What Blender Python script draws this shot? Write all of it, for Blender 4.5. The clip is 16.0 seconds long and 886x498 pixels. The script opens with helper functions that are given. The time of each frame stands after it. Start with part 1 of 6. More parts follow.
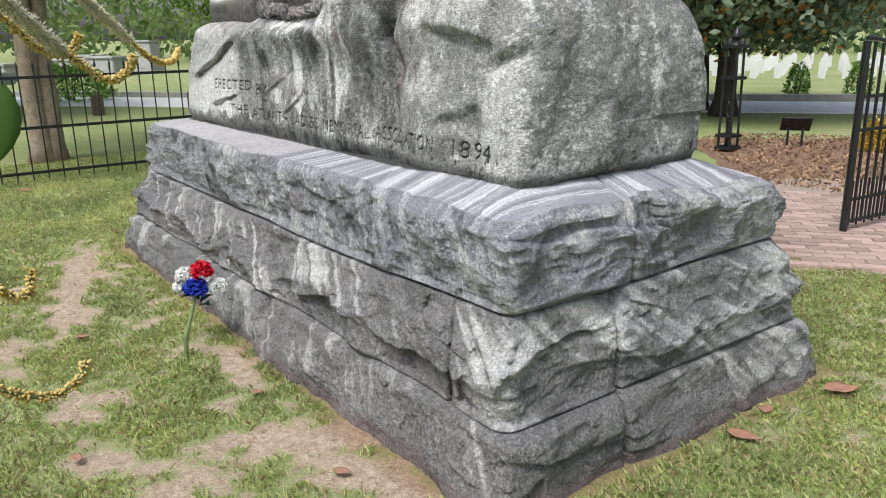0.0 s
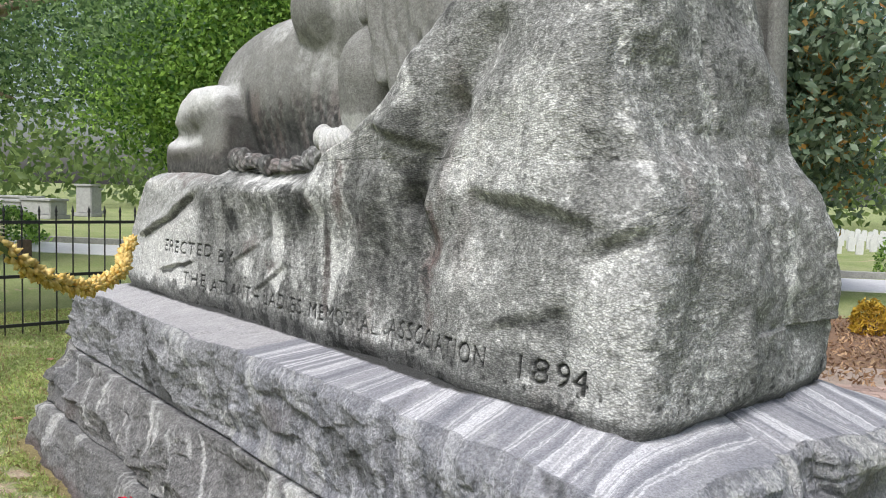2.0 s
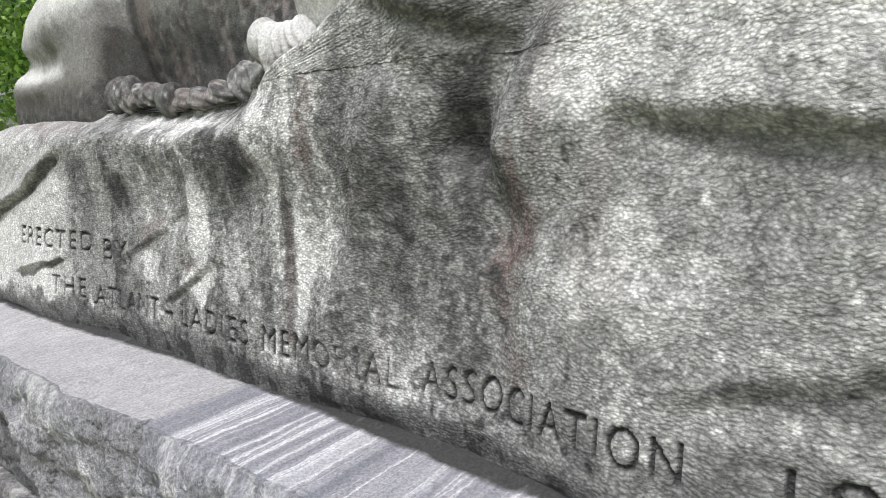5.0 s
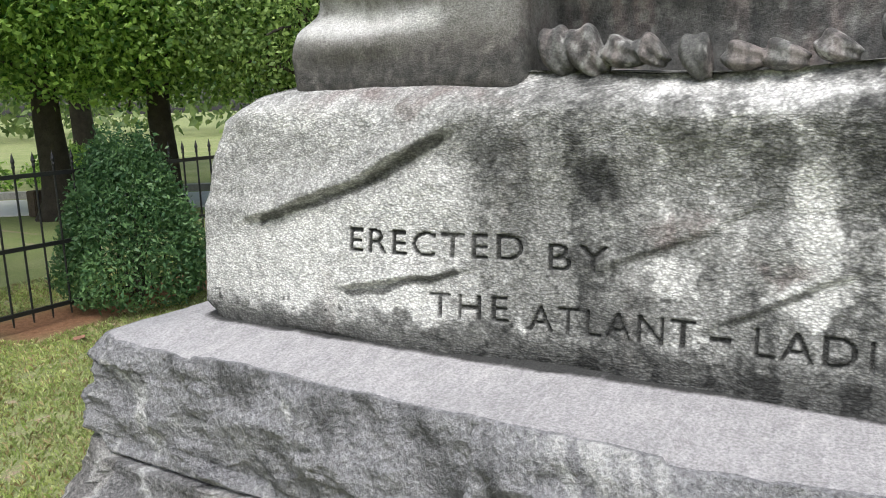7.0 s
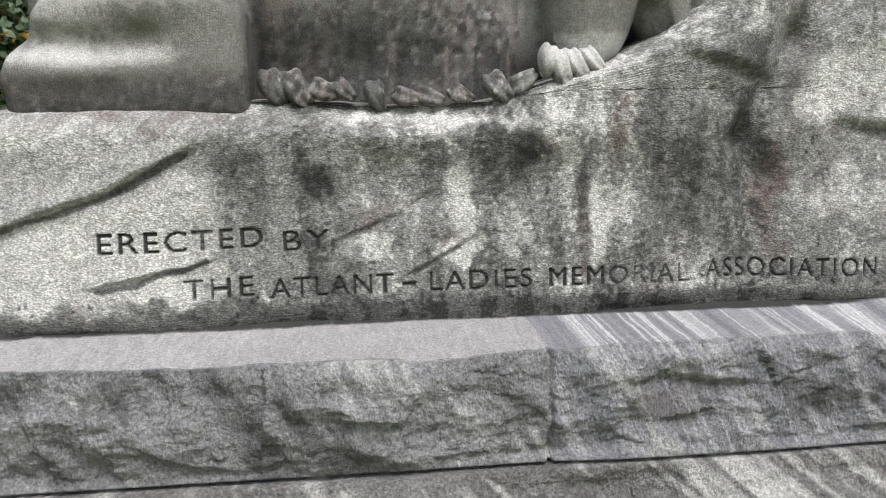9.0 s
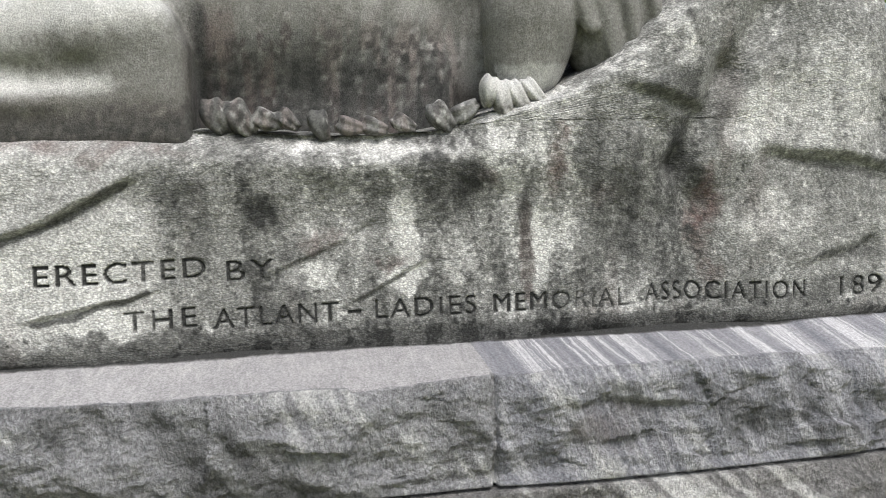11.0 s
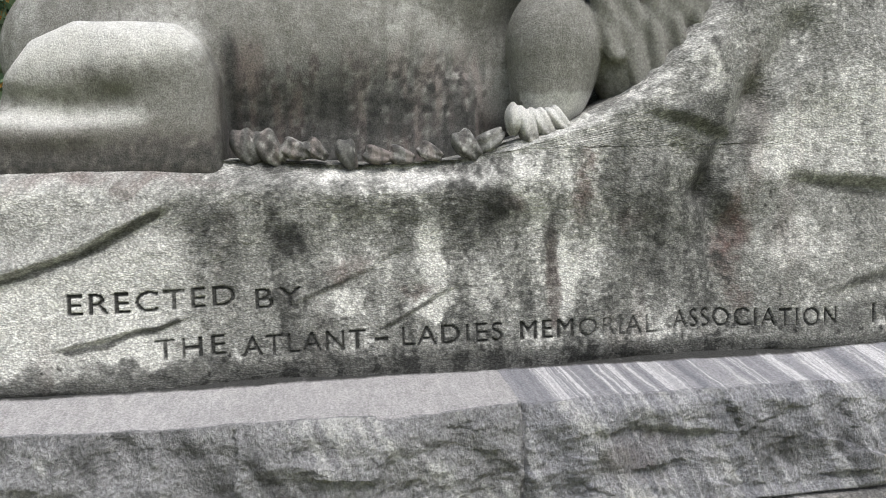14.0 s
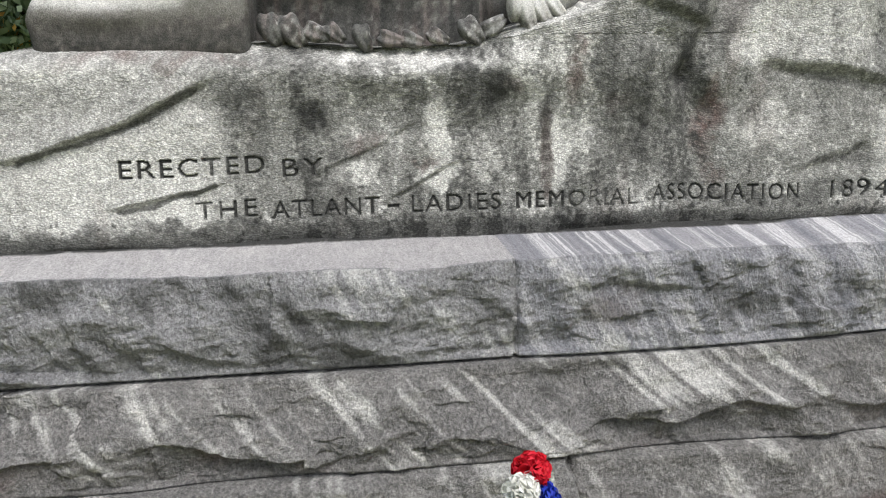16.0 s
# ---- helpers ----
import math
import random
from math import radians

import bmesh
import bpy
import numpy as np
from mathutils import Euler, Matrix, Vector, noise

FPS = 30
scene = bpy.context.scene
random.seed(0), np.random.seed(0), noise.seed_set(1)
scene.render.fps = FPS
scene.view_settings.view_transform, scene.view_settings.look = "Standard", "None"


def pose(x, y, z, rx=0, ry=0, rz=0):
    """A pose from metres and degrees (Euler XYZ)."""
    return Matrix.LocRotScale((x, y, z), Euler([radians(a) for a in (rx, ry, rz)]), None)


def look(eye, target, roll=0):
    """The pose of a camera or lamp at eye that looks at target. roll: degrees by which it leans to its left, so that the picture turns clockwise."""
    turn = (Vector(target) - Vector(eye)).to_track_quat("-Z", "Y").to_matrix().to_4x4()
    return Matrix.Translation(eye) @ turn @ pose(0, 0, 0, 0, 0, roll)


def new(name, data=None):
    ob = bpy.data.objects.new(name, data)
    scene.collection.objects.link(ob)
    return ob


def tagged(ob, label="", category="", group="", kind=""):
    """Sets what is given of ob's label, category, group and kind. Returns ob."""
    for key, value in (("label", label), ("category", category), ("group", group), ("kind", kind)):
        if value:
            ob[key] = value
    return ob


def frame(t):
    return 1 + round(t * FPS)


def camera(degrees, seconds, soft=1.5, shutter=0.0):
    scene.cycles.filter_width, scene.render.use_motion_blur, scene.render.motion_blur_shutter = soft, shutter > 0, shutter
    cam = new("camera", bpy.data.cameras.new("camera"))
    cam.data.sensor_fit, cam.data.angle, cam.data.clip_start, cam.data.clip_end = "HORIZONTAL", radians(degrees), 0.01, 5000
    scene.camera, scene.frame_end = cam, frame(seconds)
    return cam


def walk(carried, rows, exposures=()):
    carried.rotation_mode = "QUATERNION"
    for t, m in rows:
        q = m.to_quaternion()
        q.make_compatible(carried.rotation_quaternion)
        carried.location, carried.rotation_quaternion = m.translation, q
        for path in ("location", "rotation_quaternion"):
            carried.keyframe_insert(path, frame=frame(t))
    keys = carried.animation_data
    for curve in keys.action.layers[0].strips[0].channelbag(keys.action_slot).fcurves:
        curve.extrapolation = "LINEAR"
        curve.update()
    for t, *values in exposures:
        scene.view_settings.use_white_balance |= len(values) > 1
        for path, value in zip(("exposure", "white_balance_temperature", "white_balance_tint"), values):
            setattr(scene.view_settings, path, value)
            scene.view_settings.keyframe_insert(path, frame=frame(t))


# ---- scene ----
cam = camera(60.3, 16.0, 1.0)
PATH = [
    (0, (-0.404, 0.16, 1.538), (-1.957, 1.297, 0.997), -0.9),
    (0.5, (-0.524, 0.199, 1.51), (-2.079, 1.346, 0.995), -0.1),
    (1, (-0.831, 0.354, 1.537), (-2.378, 1.569, 1.172), 0.5),
    (1.5, (-1.101, 0.451, 1.554), (-2.639, 1.705, 1.306), 1.1),
    (2, (-1.413, 0.476, 1.57), (-2.922, 1.78, 1.424), 1.7),
    (2.5, (-1.611, 0.537, 1.585), (-3.113, 1.853, 1.48), 1.8),
    (3, (-1.741, 0.502, 1.576), (-3.211, 1.856, 1.488), 1.9),
    (3.2, (-1.777, 0.478, 1.564), (-3.231, 1.849, 1.475), 2.0),
    (3.65, (-1.82, 0.68, 1.585), (-3.264, 2.060, 1.485), 1.4),
    (4.1, (-2.01, 0.89, 1.57), (-3.420, 2.296, 1.430), 0.4),
    (4.7, (-2.36, 1.035, 1.545), (-3.730, 2.471, 1.305), -0.8),
    (5.3, (-2.766, 1.086, 1.526), (-4.099, 2.548, 1.233), -1.6),
    (5.5, (-2.965, 1.068, 1.519), (-4.27, 2.553, 1.215), -1.7),
    (6, (-3.399, 0.985, 1.49), (-4.615, 2.537, 1.154), -1.7),
    (6.5, (-3.824, 0.801, 1.525), (-5.001, 2.387, 1.207), -1.7),
    (7, (-4.218, 0.446, 1.595), (-5.235, 2.126, 1.219), -1.9),
    (7.5, (-4.552, 0.252, 1.635), (-5.179, 2.101, 1.203), -2.4),
    (8, (-4.752, -0.037, 1.67), (-4.906, 1.906, 1.22), -0.9),
    (8.5, (-4.683, -0.212, 1.71), (-4.678, 1.74, 1.274), -0.7),
    (9, (-4.659, -0.3, 1.696), (-4.455, 1.646, 1.282), -0.7),
    (9.5, (-4.653, -0.313, 1.717), (-4.334, 1.618, 1.306), -0.7),
    (12, (-4.639, -0.323, 1.73), (-4.305, 1.62, 1.396), -0.6),
    (12.5, (-4.645, -0.319, 1.735), (-4.332, 1.629, 1.408), -0.8),
    (13, (-4.645, -0.319, 1.745), (-4.347, 1.633, 1.425), -0.9),
    (13.5, (-4.651, -0.328, 1.738), (-4.374, 1.63, 1.432), -0.9),
    (14, (-4.652, -0.327, 1.741), (-4.377, 1.63, 1.437), -1.0),
    (14.5, (-4.652, -0.328, 1.736), (-4.363, 1.626, 1.425), -0.9),
    (15, (-4.612, -0.376, 1.705), (-4.383, 1.578, 1.345), -0.7),
    (15.5, (-4.632, -0.485, 1.684), (-4.4, 1.438, 1.189), -0.4),
    (16, (-4.72, -0.655, 1.695), (-4.454, 1.25, 1.146), -0.4),
]
walk(cam, [(t, look(eye, target, roll)) for t, eye, target, roll in PATH], ((0, 0.48, 6330, 12), (2.5, 0.41, 6330, 12), (5.5, 0.47, 6330, 12), (6.5, 0.5, 6330, 12), (8.5, 0.25, 6500, 11), (16, 0.25, 6500, 11)))

# ---------------------------------------------------------------- light

world = bpy.data.worlds.new("sky")
scene.world = world
world.use_nodes = True
_n = world.node_tree.nodes
_l = world.node_tree.links
sky = _n.new("ShaderNodeTexSky")
sky.sky_type = "NISHITA"
sky.sun_disc = False
SUN_ELEV, SUN_ROT = 60.0, 162.0
sky.sun_elevation, sky.sun_rotation = radians(SUN_ELEV), radians(SUN_ROT)
sky.dust_density, sky.air_density = 4.0, 1.0
pale = _n.new("ShaderNodeHueSaturation")
pale.inputs["Saturation"].default_value = 0.75
_l.new(sky.outputs["Color"], pale.inputs["Color"])
_l.new(pale.outputs["Color"], _n["Background"].inputs["Color"])
_n["Background"].inputs["Strength"].default_value = 0.125
sun = new("sun", bpy.data.lights.new("sun", "SUN"))
sun.data.energy, sun.data.angle, sun.data.color = 2.45, radians(28), (0.985, 0.985, 1.0)
_az = radians(SUN_ROT)
_sd = Vector((math.sin(_az) * math.cos(radians(SUN_ELEV)), math.cos(_az) * math.cos(radians(SUN_ELEV)), math.sin(radians(SUN_ELEV))))
sun.matrix_world = look(_sd * 30, (0, 0, 0))


# ---------------------------------------------------------------- numeric noise
def _hash(ix, iy, iz, seed):
    h = (ix.astype(np.int64) * 374761393 + iy.astype(np.int64) * 668265263 + iz.astype(np.int64) * 2147483647 + seed * 974711) & 0xFFFFFFFF
    h = ((h ^ (h >> 13)) * 1274126177) & 0xFFFFFFFF
    h = ((h ^ (h >> 16)) * 2246822519) & 0xFFFFFFFF
    return ((h ^ (h >> 15)) & 0xFFFFFF) / float(0xFFFFFF)


def vnoise(x, y, z, seed=0):
    """Value noise, -1 to 1."""
    x, y, z = np.broadcast_arrays(np.asarray(x, float), np.asarray(y, float), np.asarray(z, float))
    ix, iy, iz = np.floor(x), np.floor(y), np.floor(z)
    fx, fy, fz = x - ix, y - iy, z - iz
    ux, uy, uz = (f * f * f * (f * (f * 6 - 15) + 10) for f in (fx, fy, fz))
    out = 0.0
    for a in (0, 1):
        wa = ux if a else 1 - ux
        for b in (0, 1):
            wb = uy if b else 1 - uy
            for c in (0, 1):
                wc = uz if c else 1 - uz
                out = out + wa * wb * wc * _hash(ix + a, iy + b, iz + c, seed)
    return out * 2 - 1


def fbm(x, y, z, octaves=4, seed=0, gain=0.5):
    total, amp, norm = 0.0, 1.0, 0.0
    for o in range(octaves):
        k = 2.0 ** o
        total = total + amp * vnoise(np.asarray(x) * k + 17.3 * o, np.asarray(y) * k + 5.1 * o, np.asarray(z) * k + 9.7 * o, seed + o)
        norm += amp
        amp *= gain
    return total / norm


def facets(u, v, seed=0, tilt=0.6):
    """Chipped planes that meet in ridges and hollows; -1 to 1 or so."""
    iu, iv = np.floor(u), np.floor(v)
    out = np.full(np.broadcast(u, v).shape, -1e9)
    zero = np.zeros_like(out)
    for a in (-1, 0, 1):
        for b in (-1, 0, 1):
            cu, cv = iu + a, iv + b
            du = u - (cu + 0.1 + 0.8 * _hash(cu, cv, zero, seed))
            dv = v - (cv + 0.1 + 0.8 * _hash(cu, cv, zero, seed + 1))
            h = (_hash(cu, cv, zero, seed + 2) - 0.5) * 1.5 + tilt * 1.6 * ((_hash(cu, cv, zero, seed + 3) - 0.5) * 2 * du + (_hash(cu, cv, zero, seed + 4) - 0.5) * 2 * dv) - 0.45 * (du * du + dv * dv)
            out = np.maximum(out, h)
    return out * 1.3 - 0.25


def sstep(a, b, x):
    t = np.clip((x - a) / (b - a), 0, 1)
    return t * t * (3 - 2 * t)


# ---------------------------------------------------------------- mesh helpers
def mesh_from(name, verts, faces, material, smooth=False, attrs=None):
    me = bpy.data.meshes.new(name)
    verts = np.asarray(verts, np.float32).reshape(-1, 3)
    if isinstance(faces, np.ndarray):
        n, k = faces.shape
        me.vertices.add(len(verts))
        me.vertices.foreach_set("co", verts.ravel())
        me.loops.add(n * k)
        me.loops.foreach_set("vertex_index", faces.astype(np.int32).ravel())
        me.polygons.add(n)
        me.polygons.foreach_set("loop_start", np.arange(0, n * k, k, dtype=np.int32))
        me.update(calc_edges=True)
        me.validate()
    else:
        me.from_pydata([tuple(map(float, v)) for v in verts], [], faces)
    if smooth:
        me.polygons.foreach_set("use_smooth", np.ones(len(me.polygons), bool))
    for key, value in (attrs or {}).items():
        a = me.attributes.new(key, "FLOAT_COLOR", "POINT")
        c = np.ones((len(verts), 4), np.float32)
        c[:, :3] = value
        a.data.foreach_set("color", c.ravel())
    if material:
        me.materials.append(material)
    me.update()
    return me


def thing(name, data, label, category, group="", kind=""):
    return tagged(new(name, data), label, category, group, kind)


def part_of(parent, name, data, label=""):
    ob = new(name, data)
    ob.parent = parent
    return tagged(ob, label)


def part(name, bm, material, parent, label=""):
    me = bpy.data.meshes.new(name)
    bm.to_mesh(me)
    bm.free()
    me.materials.append(material)
    return part_of(parent, name, me, label)


def grid_faces(nu, nv, wrap=False):
    i = np.arange(nu if wrap else nu - 1)
    j = np.arange(nv - 1)
    I, J = np.meshgrid(i, j, indexing="ij")
    I2 = (I + 1) % nu
    return np.stack([I * nv + J, I2 * nv + J, I2 * nv + J + 1, I * nv + J + 1], -1).reshape(-1, 4)


def tube(points, radii, sides=8, close=True):
    """Verts and faces of a round bar along a line of points."""
    P = np.asarray(points, float)
    R = np.broadcast_to(np.asarray(radii, float), (len(P),))
    T = np.gradient(P, axis=0)
    T /= np.linalg.norm(T, axis=1)[:, None] + 1e-9
    ref = np.array([0.31, 0.17, 0.93]) if abs(T[0][2]) < 0.9 else np.array([0.93, 0.3, 0.1])
    A = np.cross(T, ref)
    A /= np.linalg.norm(A, axis=1)[:, None] + 1e-9
    B = np.cross(T, A)
    ang = np.linspace(0, 2 * math.pi, sides, endpoint=False)
    V = P[:, None] + R[:, None, None] * (np.cos(ang)[None, :, None] * A[:, None] + np.sin(ang)[None, :, None] * B[:, None])
    n = len(P)
    F = []
    for i in range(n - 1):
        for k in range(sides):
            k2 = (k + 1) % sides
            F.append((i * sides + k, i * sides + k2, (i + 1) * sides + k2, (i + 1) * sides + k))
    if close:
        F.append(tuple(range(sides))[::-1])
        F.append(tuple((n - 1) * sides + k for k in range(sides)))
    return V.reshape(-1, 3), F


def join(pieces):
    V, F, o = [], [], 0
    for v, f in pieces:
        V.append(np.asarray(v))
        F += [tuple(i + o for i in q) for q in f]
        o += len(v)
    return np.concatenate(V), F


def box(x0, x1, y0, y1, z0, z1):
    V = np.array([(x, y, z) for x in (x0, x1) for y in (y0, y1) for z in (z0, z1)], float)
    return V, [(0, 1, 3, 2), (4, 6, 7, 5), (0, 4, 5, 1), (2, 3, 7, 6), (0, 2, 6, 4), (1, 5, 7, 3)]


def soft_box(x0, x1, y0, y1, z0, z1, bevel):
    bm = bmesh.new()
    bmesh.ops.create_cube(bm, size=1)
    bmesh.ops.scale(bm, vec=(x1 - x0, y1 - y0, z1 - z0), verts=bm.verts)
    bmesh.ops.translate(bm, vec=((x0 + x1) / 2, (y0 + y1) / 2, (z0 + z1) / 2), verts=bm.verts)
    bmesh.ops.bevel(bm, geom=bm.edges[:], offset=bevel, segments=2, affect="EDGES")
    return bm


def leaf_cloud(P, size, rng, elong=1.9, up=0.35, fold=0.25):
    """One bent leaf (two triangles sharing a rib) for each point."""
    n = len(P)
    size = np.broadcast_to(size, (n,)) * rng.uniform(0.65, 1.25, n)
    d = rng.normal(size=(n, 3))
    d[:, 2] -= up
    d /= np.linalg.norm(d, axis=1)[:, None]
    r = rng.normal(size=(n, 3))
    r[:, 2] *= 0.4
    s = np.cross(d, r)
    s /= np.linalg.norm(s, axis=1)[:, None]
    nn = np.cross(s, d)
    a = P - d * size[:, None] * 0.5
    c = P + d * size[:, None] * 0.5
    w = size[:, None] / elong * 0.5
    b = P + s * w + nn * w * fold
    e = P - s * w + nn * w * fold
    V = np.stack([a, b, c, e], 1).reshape(-1, 3)
    k = np.arange(n)[:, None] * 4
    F = np.concatenate([k + np.array([[0, 1, 2]]), k + np.array([[0, 2, 3]])])
    return V, F


# ---------------------------------------------------------------- materials
def node(nt, kind, **inputs):
    nd = nt.nodes.new("ShaderNode" + kind)
    for key, value in inputs.items():
        sock = nd.inputs[key.replace("_", " ")]
        if isinstance(value, bpy.types.NodeSocket):
            nt.links.new(value, sock)
        else:
            sock.default_value = value
    return nd


def blank(name, rough=0.8, metal=0.0):
    m = bpy.data.materials.new(name)
    m.use_nodes = True
    nt = m.node_tree
    b = nt.nodes["Principled BSDF"]
    b.inputs["Roughness"].default_value = rough
    b.inputs["Metallic"].default_value = metal
    return m, nt, b


def ramp(nt, fac, stops):
    nd = nt.nodes.new("ShaderNodeValToRGB")
    nt.links.new(fac, nd.inputs["Fac"])
    el = nd.color_ramp.elements
    while len(el) < len(stops):
        el.new(0.5)
    for e, (p, c) in zip(el, stops):
        e.position = p
        e.color = (*c, 1) if len(c) == 3 else c
    return nd.outputs["Color"]


def mixc(nt, fac, a, b, mode="MIX"):
    nd = nt.nodes.new("ShaderNodeMix")
    nd.data_type, nd.blend_type = "RGBA", mode
    for sock, value in ((nd.inputs[0], fac), (nd.inputs[6], a), (nd.inputs[7], b)):
        if isinstance(value, bpy.types.NodeSocket):
            nt.links.new(value, sock)
        elif isinstance(value, (tuple, list)):
            sock.default_value = (*value, 1)
        else:
            sock.default_value = value
    return nd.outputs[2]


def coords(nt, scale=(1, 1, 1), rot=(0, 0, 0)):
    tc = nt.nodes.new("ShaderNodeTexCoord")
    mp = nt.nodes.new("ShaderNodeMapping")
    mp.inputs["Scale"].default_value = scale
    mp.inputs["Rotation"].default_value = [radians(a) for a in rot]
    nt.links.new(tc.outputs["Object"], mp.inputs["Vector"])
    return mp.outputs["Vector"]


def tex(nt, vec, scale, detail=4, rough=0.6):
    return node(nt, "TexNoise", Vector=vec, Scale=scale, Detail=detail, Roughness=rough).outputs["Fac"]


def bump(nt, b, height, strength=0.5, distance=0.01):
    nd = node(nt, "Bump", Height=height, Strength=strength, Distance=distance)
    nt.links.new(nd.outputs["Normal"], b.inputs["Normal"])
    return nd


def math2(nt, op, a, b, clamp=False):
    nd = nt.nodes.new("ShaderNodeMath")
    nd.operation, nd.use_clamp = op, clamp
    for sock, value in zip(nd.inputs, (a, b)):
        if isinstance(value, bpy.types.NodeSocket):
            nt.links.new(value, sock)
        else:
            sock.default_value = value
    return nd.outputs[0]


def stone(name, dark, mid, light, tooled=0.0, grain=140.0, spot=0.5, stretch=(1, 1, 1), rot=(0, 0, 0), tint=0.0, rugged=0.0, bands=0.0, across=(1.0, 0.04, 0.4), pores=0.0):
    """Weathered stone. The mesh's vertex colour says where it is dark (r), bleached (g) or rust-brown (b), painted
    light and shade included.
    """
    m, nt, b = blank(name, 0.88)
    vs = coords(nt, stretch, rot)
    big = tex(nt, vs, 5.0, 6, 0.65)
    fine = tex(nt, coords(nt), grain, 3, 0.75)
    mid_n = tex(nt, vs, 28.0, 5, 0.7)
    col = mixc(nt, 0.5, ramp(nt, big, ((0.3, dark), (0.5, mid), (0.72, light))), ramp(nt, mid_n, ((0.34, dark), (0.52, mid), (0.7, light))))
    blot = tex(nt, vs, 75.0, 4, 0.7)
    col = mixc(nt, 0.45, col, ramp(nt, blot, ((0.32, dark), (0.5, mid), (0.68, light))))
    if bands:
        # foliation: pale and blue-grey bands of uneven width
        dot = nt.nodes.new("ShaderNodeVectorMath")
        dot.operation = "DOT_PRODUCT"
        nt.links.new(coords(nt), dot.inputs[0])
        dot.inputs[1].default_value = across
        u = math2(nt, "ADD", dot.outputs["Value"], math2(nt, "MULTIPLY", mid_n, 0.035))
        b1 = nt.nodes.new("ShaderNodeTexNoise")
        b1.noise_dimensions = "1D"
        nt.links.new(u, b1.inputs["W"])
        b1.inputs["Scale"].default_value, b1.inputs["Detail"].default_value, b1.inputs["Roughness"].default_value = 9.0, 5.0, 0.75
        bc = ramp(nt, b1.outputs["Fac"], ((0.34, (0.13, 0.137, 0.155)), (0.47, (0.24, 0.243, 0.258)), (0.53, (0.32, 0.32, 0.33)), (0.57, (0.66, 0.66, 0.66)), (0.66, (0.40, 0.40, 0.41))))
        col = mixc(nt, bands, col, bc)
    at = nt.nodes.new("ShaderNodeAttribute")
    at.attribute_name = "stain_shade"
    sep = node(nt, "SeparateColor", Color=at.outputs["Color"])

    def broken(sock, soft):
        """A mark that breaks up along the grain of the stone."""
        k = math2(nt, "MULTIPLY", math2(nt, "SUBTRACT", mid_n, 0.5), soft)
        a = math2(nt, "ADD", math2(nt, "MULTIPLY", sock, 1.25), k, True)
        return math2(nt, "MULTIPLY", a, math2(nt, "MULTIPLY", sock, 3.0, True))
    col = mixc(nt, broken(sep.outputs["Green"], 1.6), col, (0.60, 0.60, 0.565))
    col = mixc(nt, broken(sep.outputs["Blue"], 1.0), col, (0.140, 0.102, 0.092))
    col = mixc(nt, broken(sep.outputs["Red"], 1.4), col, (0.048, 0.049, 0.046))
    oi = nt.nodes.new("ShaderNodeObjectInfo")
    col = mixc(nt, tint, col, ramp(nt, oi.outputs["Random"], ((0.0, (0.86, 0.85, 0.82)), (0.5, (1.0, 1.0, 1.0)), (1.0, (0.97, 1.0, 1.05)))), "MULTIPLY")
    speck = ramp(nt, fine, ((0.36, (0.35, 0.35, 0.35)), (0.5, (0.95, 0.95, 0.95)), (0.66, (1.6, 1.6, 1.6))))
    col = mixc(nt, spot, col, speck, "MULTIPLY")
    h = math2(nt, "ADD", math2(nt, "MULTIPLY", blot, rugged), fine)
    if tooled:
        # short wavering rows left by the bush hammer, with dirt in the furrows
        wav = nt.nodes.new("ShaderNodeVectorMath")
        wav.operation = "MULTIPLY_ADD"
        wn = node(nt, "TexNoise", Vector=coords(nt), Scale=9.0, Detail=2.0)
        nt.links.new(wn.outputs["Color"], wav.inputs[0])
        wav.inputs[1].default_value = (0.0, 0.0, 0.03)
        nt.links.new(coords(nt), wav.inputs[2])
        mp = nt.nodes.new("ShaderNodeMapping")
        mp.inputs["Scale"].default_value = (0.72, 0.72, 1.15)
        nt.links.new(wav.outputs[0], mp.inputs["Vector"])
        cell = node(nt, "TexVoronoi", Vector=mp.outputs["Vector"], Scale=165.0).outputs["Distance"]
        grit = node(nt, "TexNoise", Vector=mp.outputs["Vector"], Scale=85.0, Detail=3.0, Roughness=0.6).outputs["Fac"]
        rows = math2(nt, "SUBTRACT", math2(nt, "MULTIPLY", grit, 0.9), math2(nt, "MULTIPLY", cell, 0.75))
        col = mixc(nt, 0.50, col, ramp(nt, rows, ((0.0, (0.5, 0.5, 0.49)), (0.12, (1.02, 1.02, 1.02)), (0.32, (1.45, 1.45, 1.44)))), "MULTIPLY")
        h = math2(nt, "ADD", math2(nt, "MULTIPLY", rows, tooled), math2(nt, "MULTIPLY", fine, 0.5))
    if pores:
        vo = node(nt, "TexVoronoi", Vector=coords(nt), Scale=70.0).outputs["Distance"]
        pit = ramp(nt, vo, ((0.0, (0.25, 0.25, 0.25)), (0.16, (1, 1, 1))))
        col = mixc(nt, pores, col, pit, "MULTIPLY")
    nt.links.new(col, b.inputs["Base Color"])
    bump(nt, b, h, 0.85, 0.011 if rugged > 2 else 0.006)
    b.inputs["Specular IOR Level"].default_value = 0.25
    return m


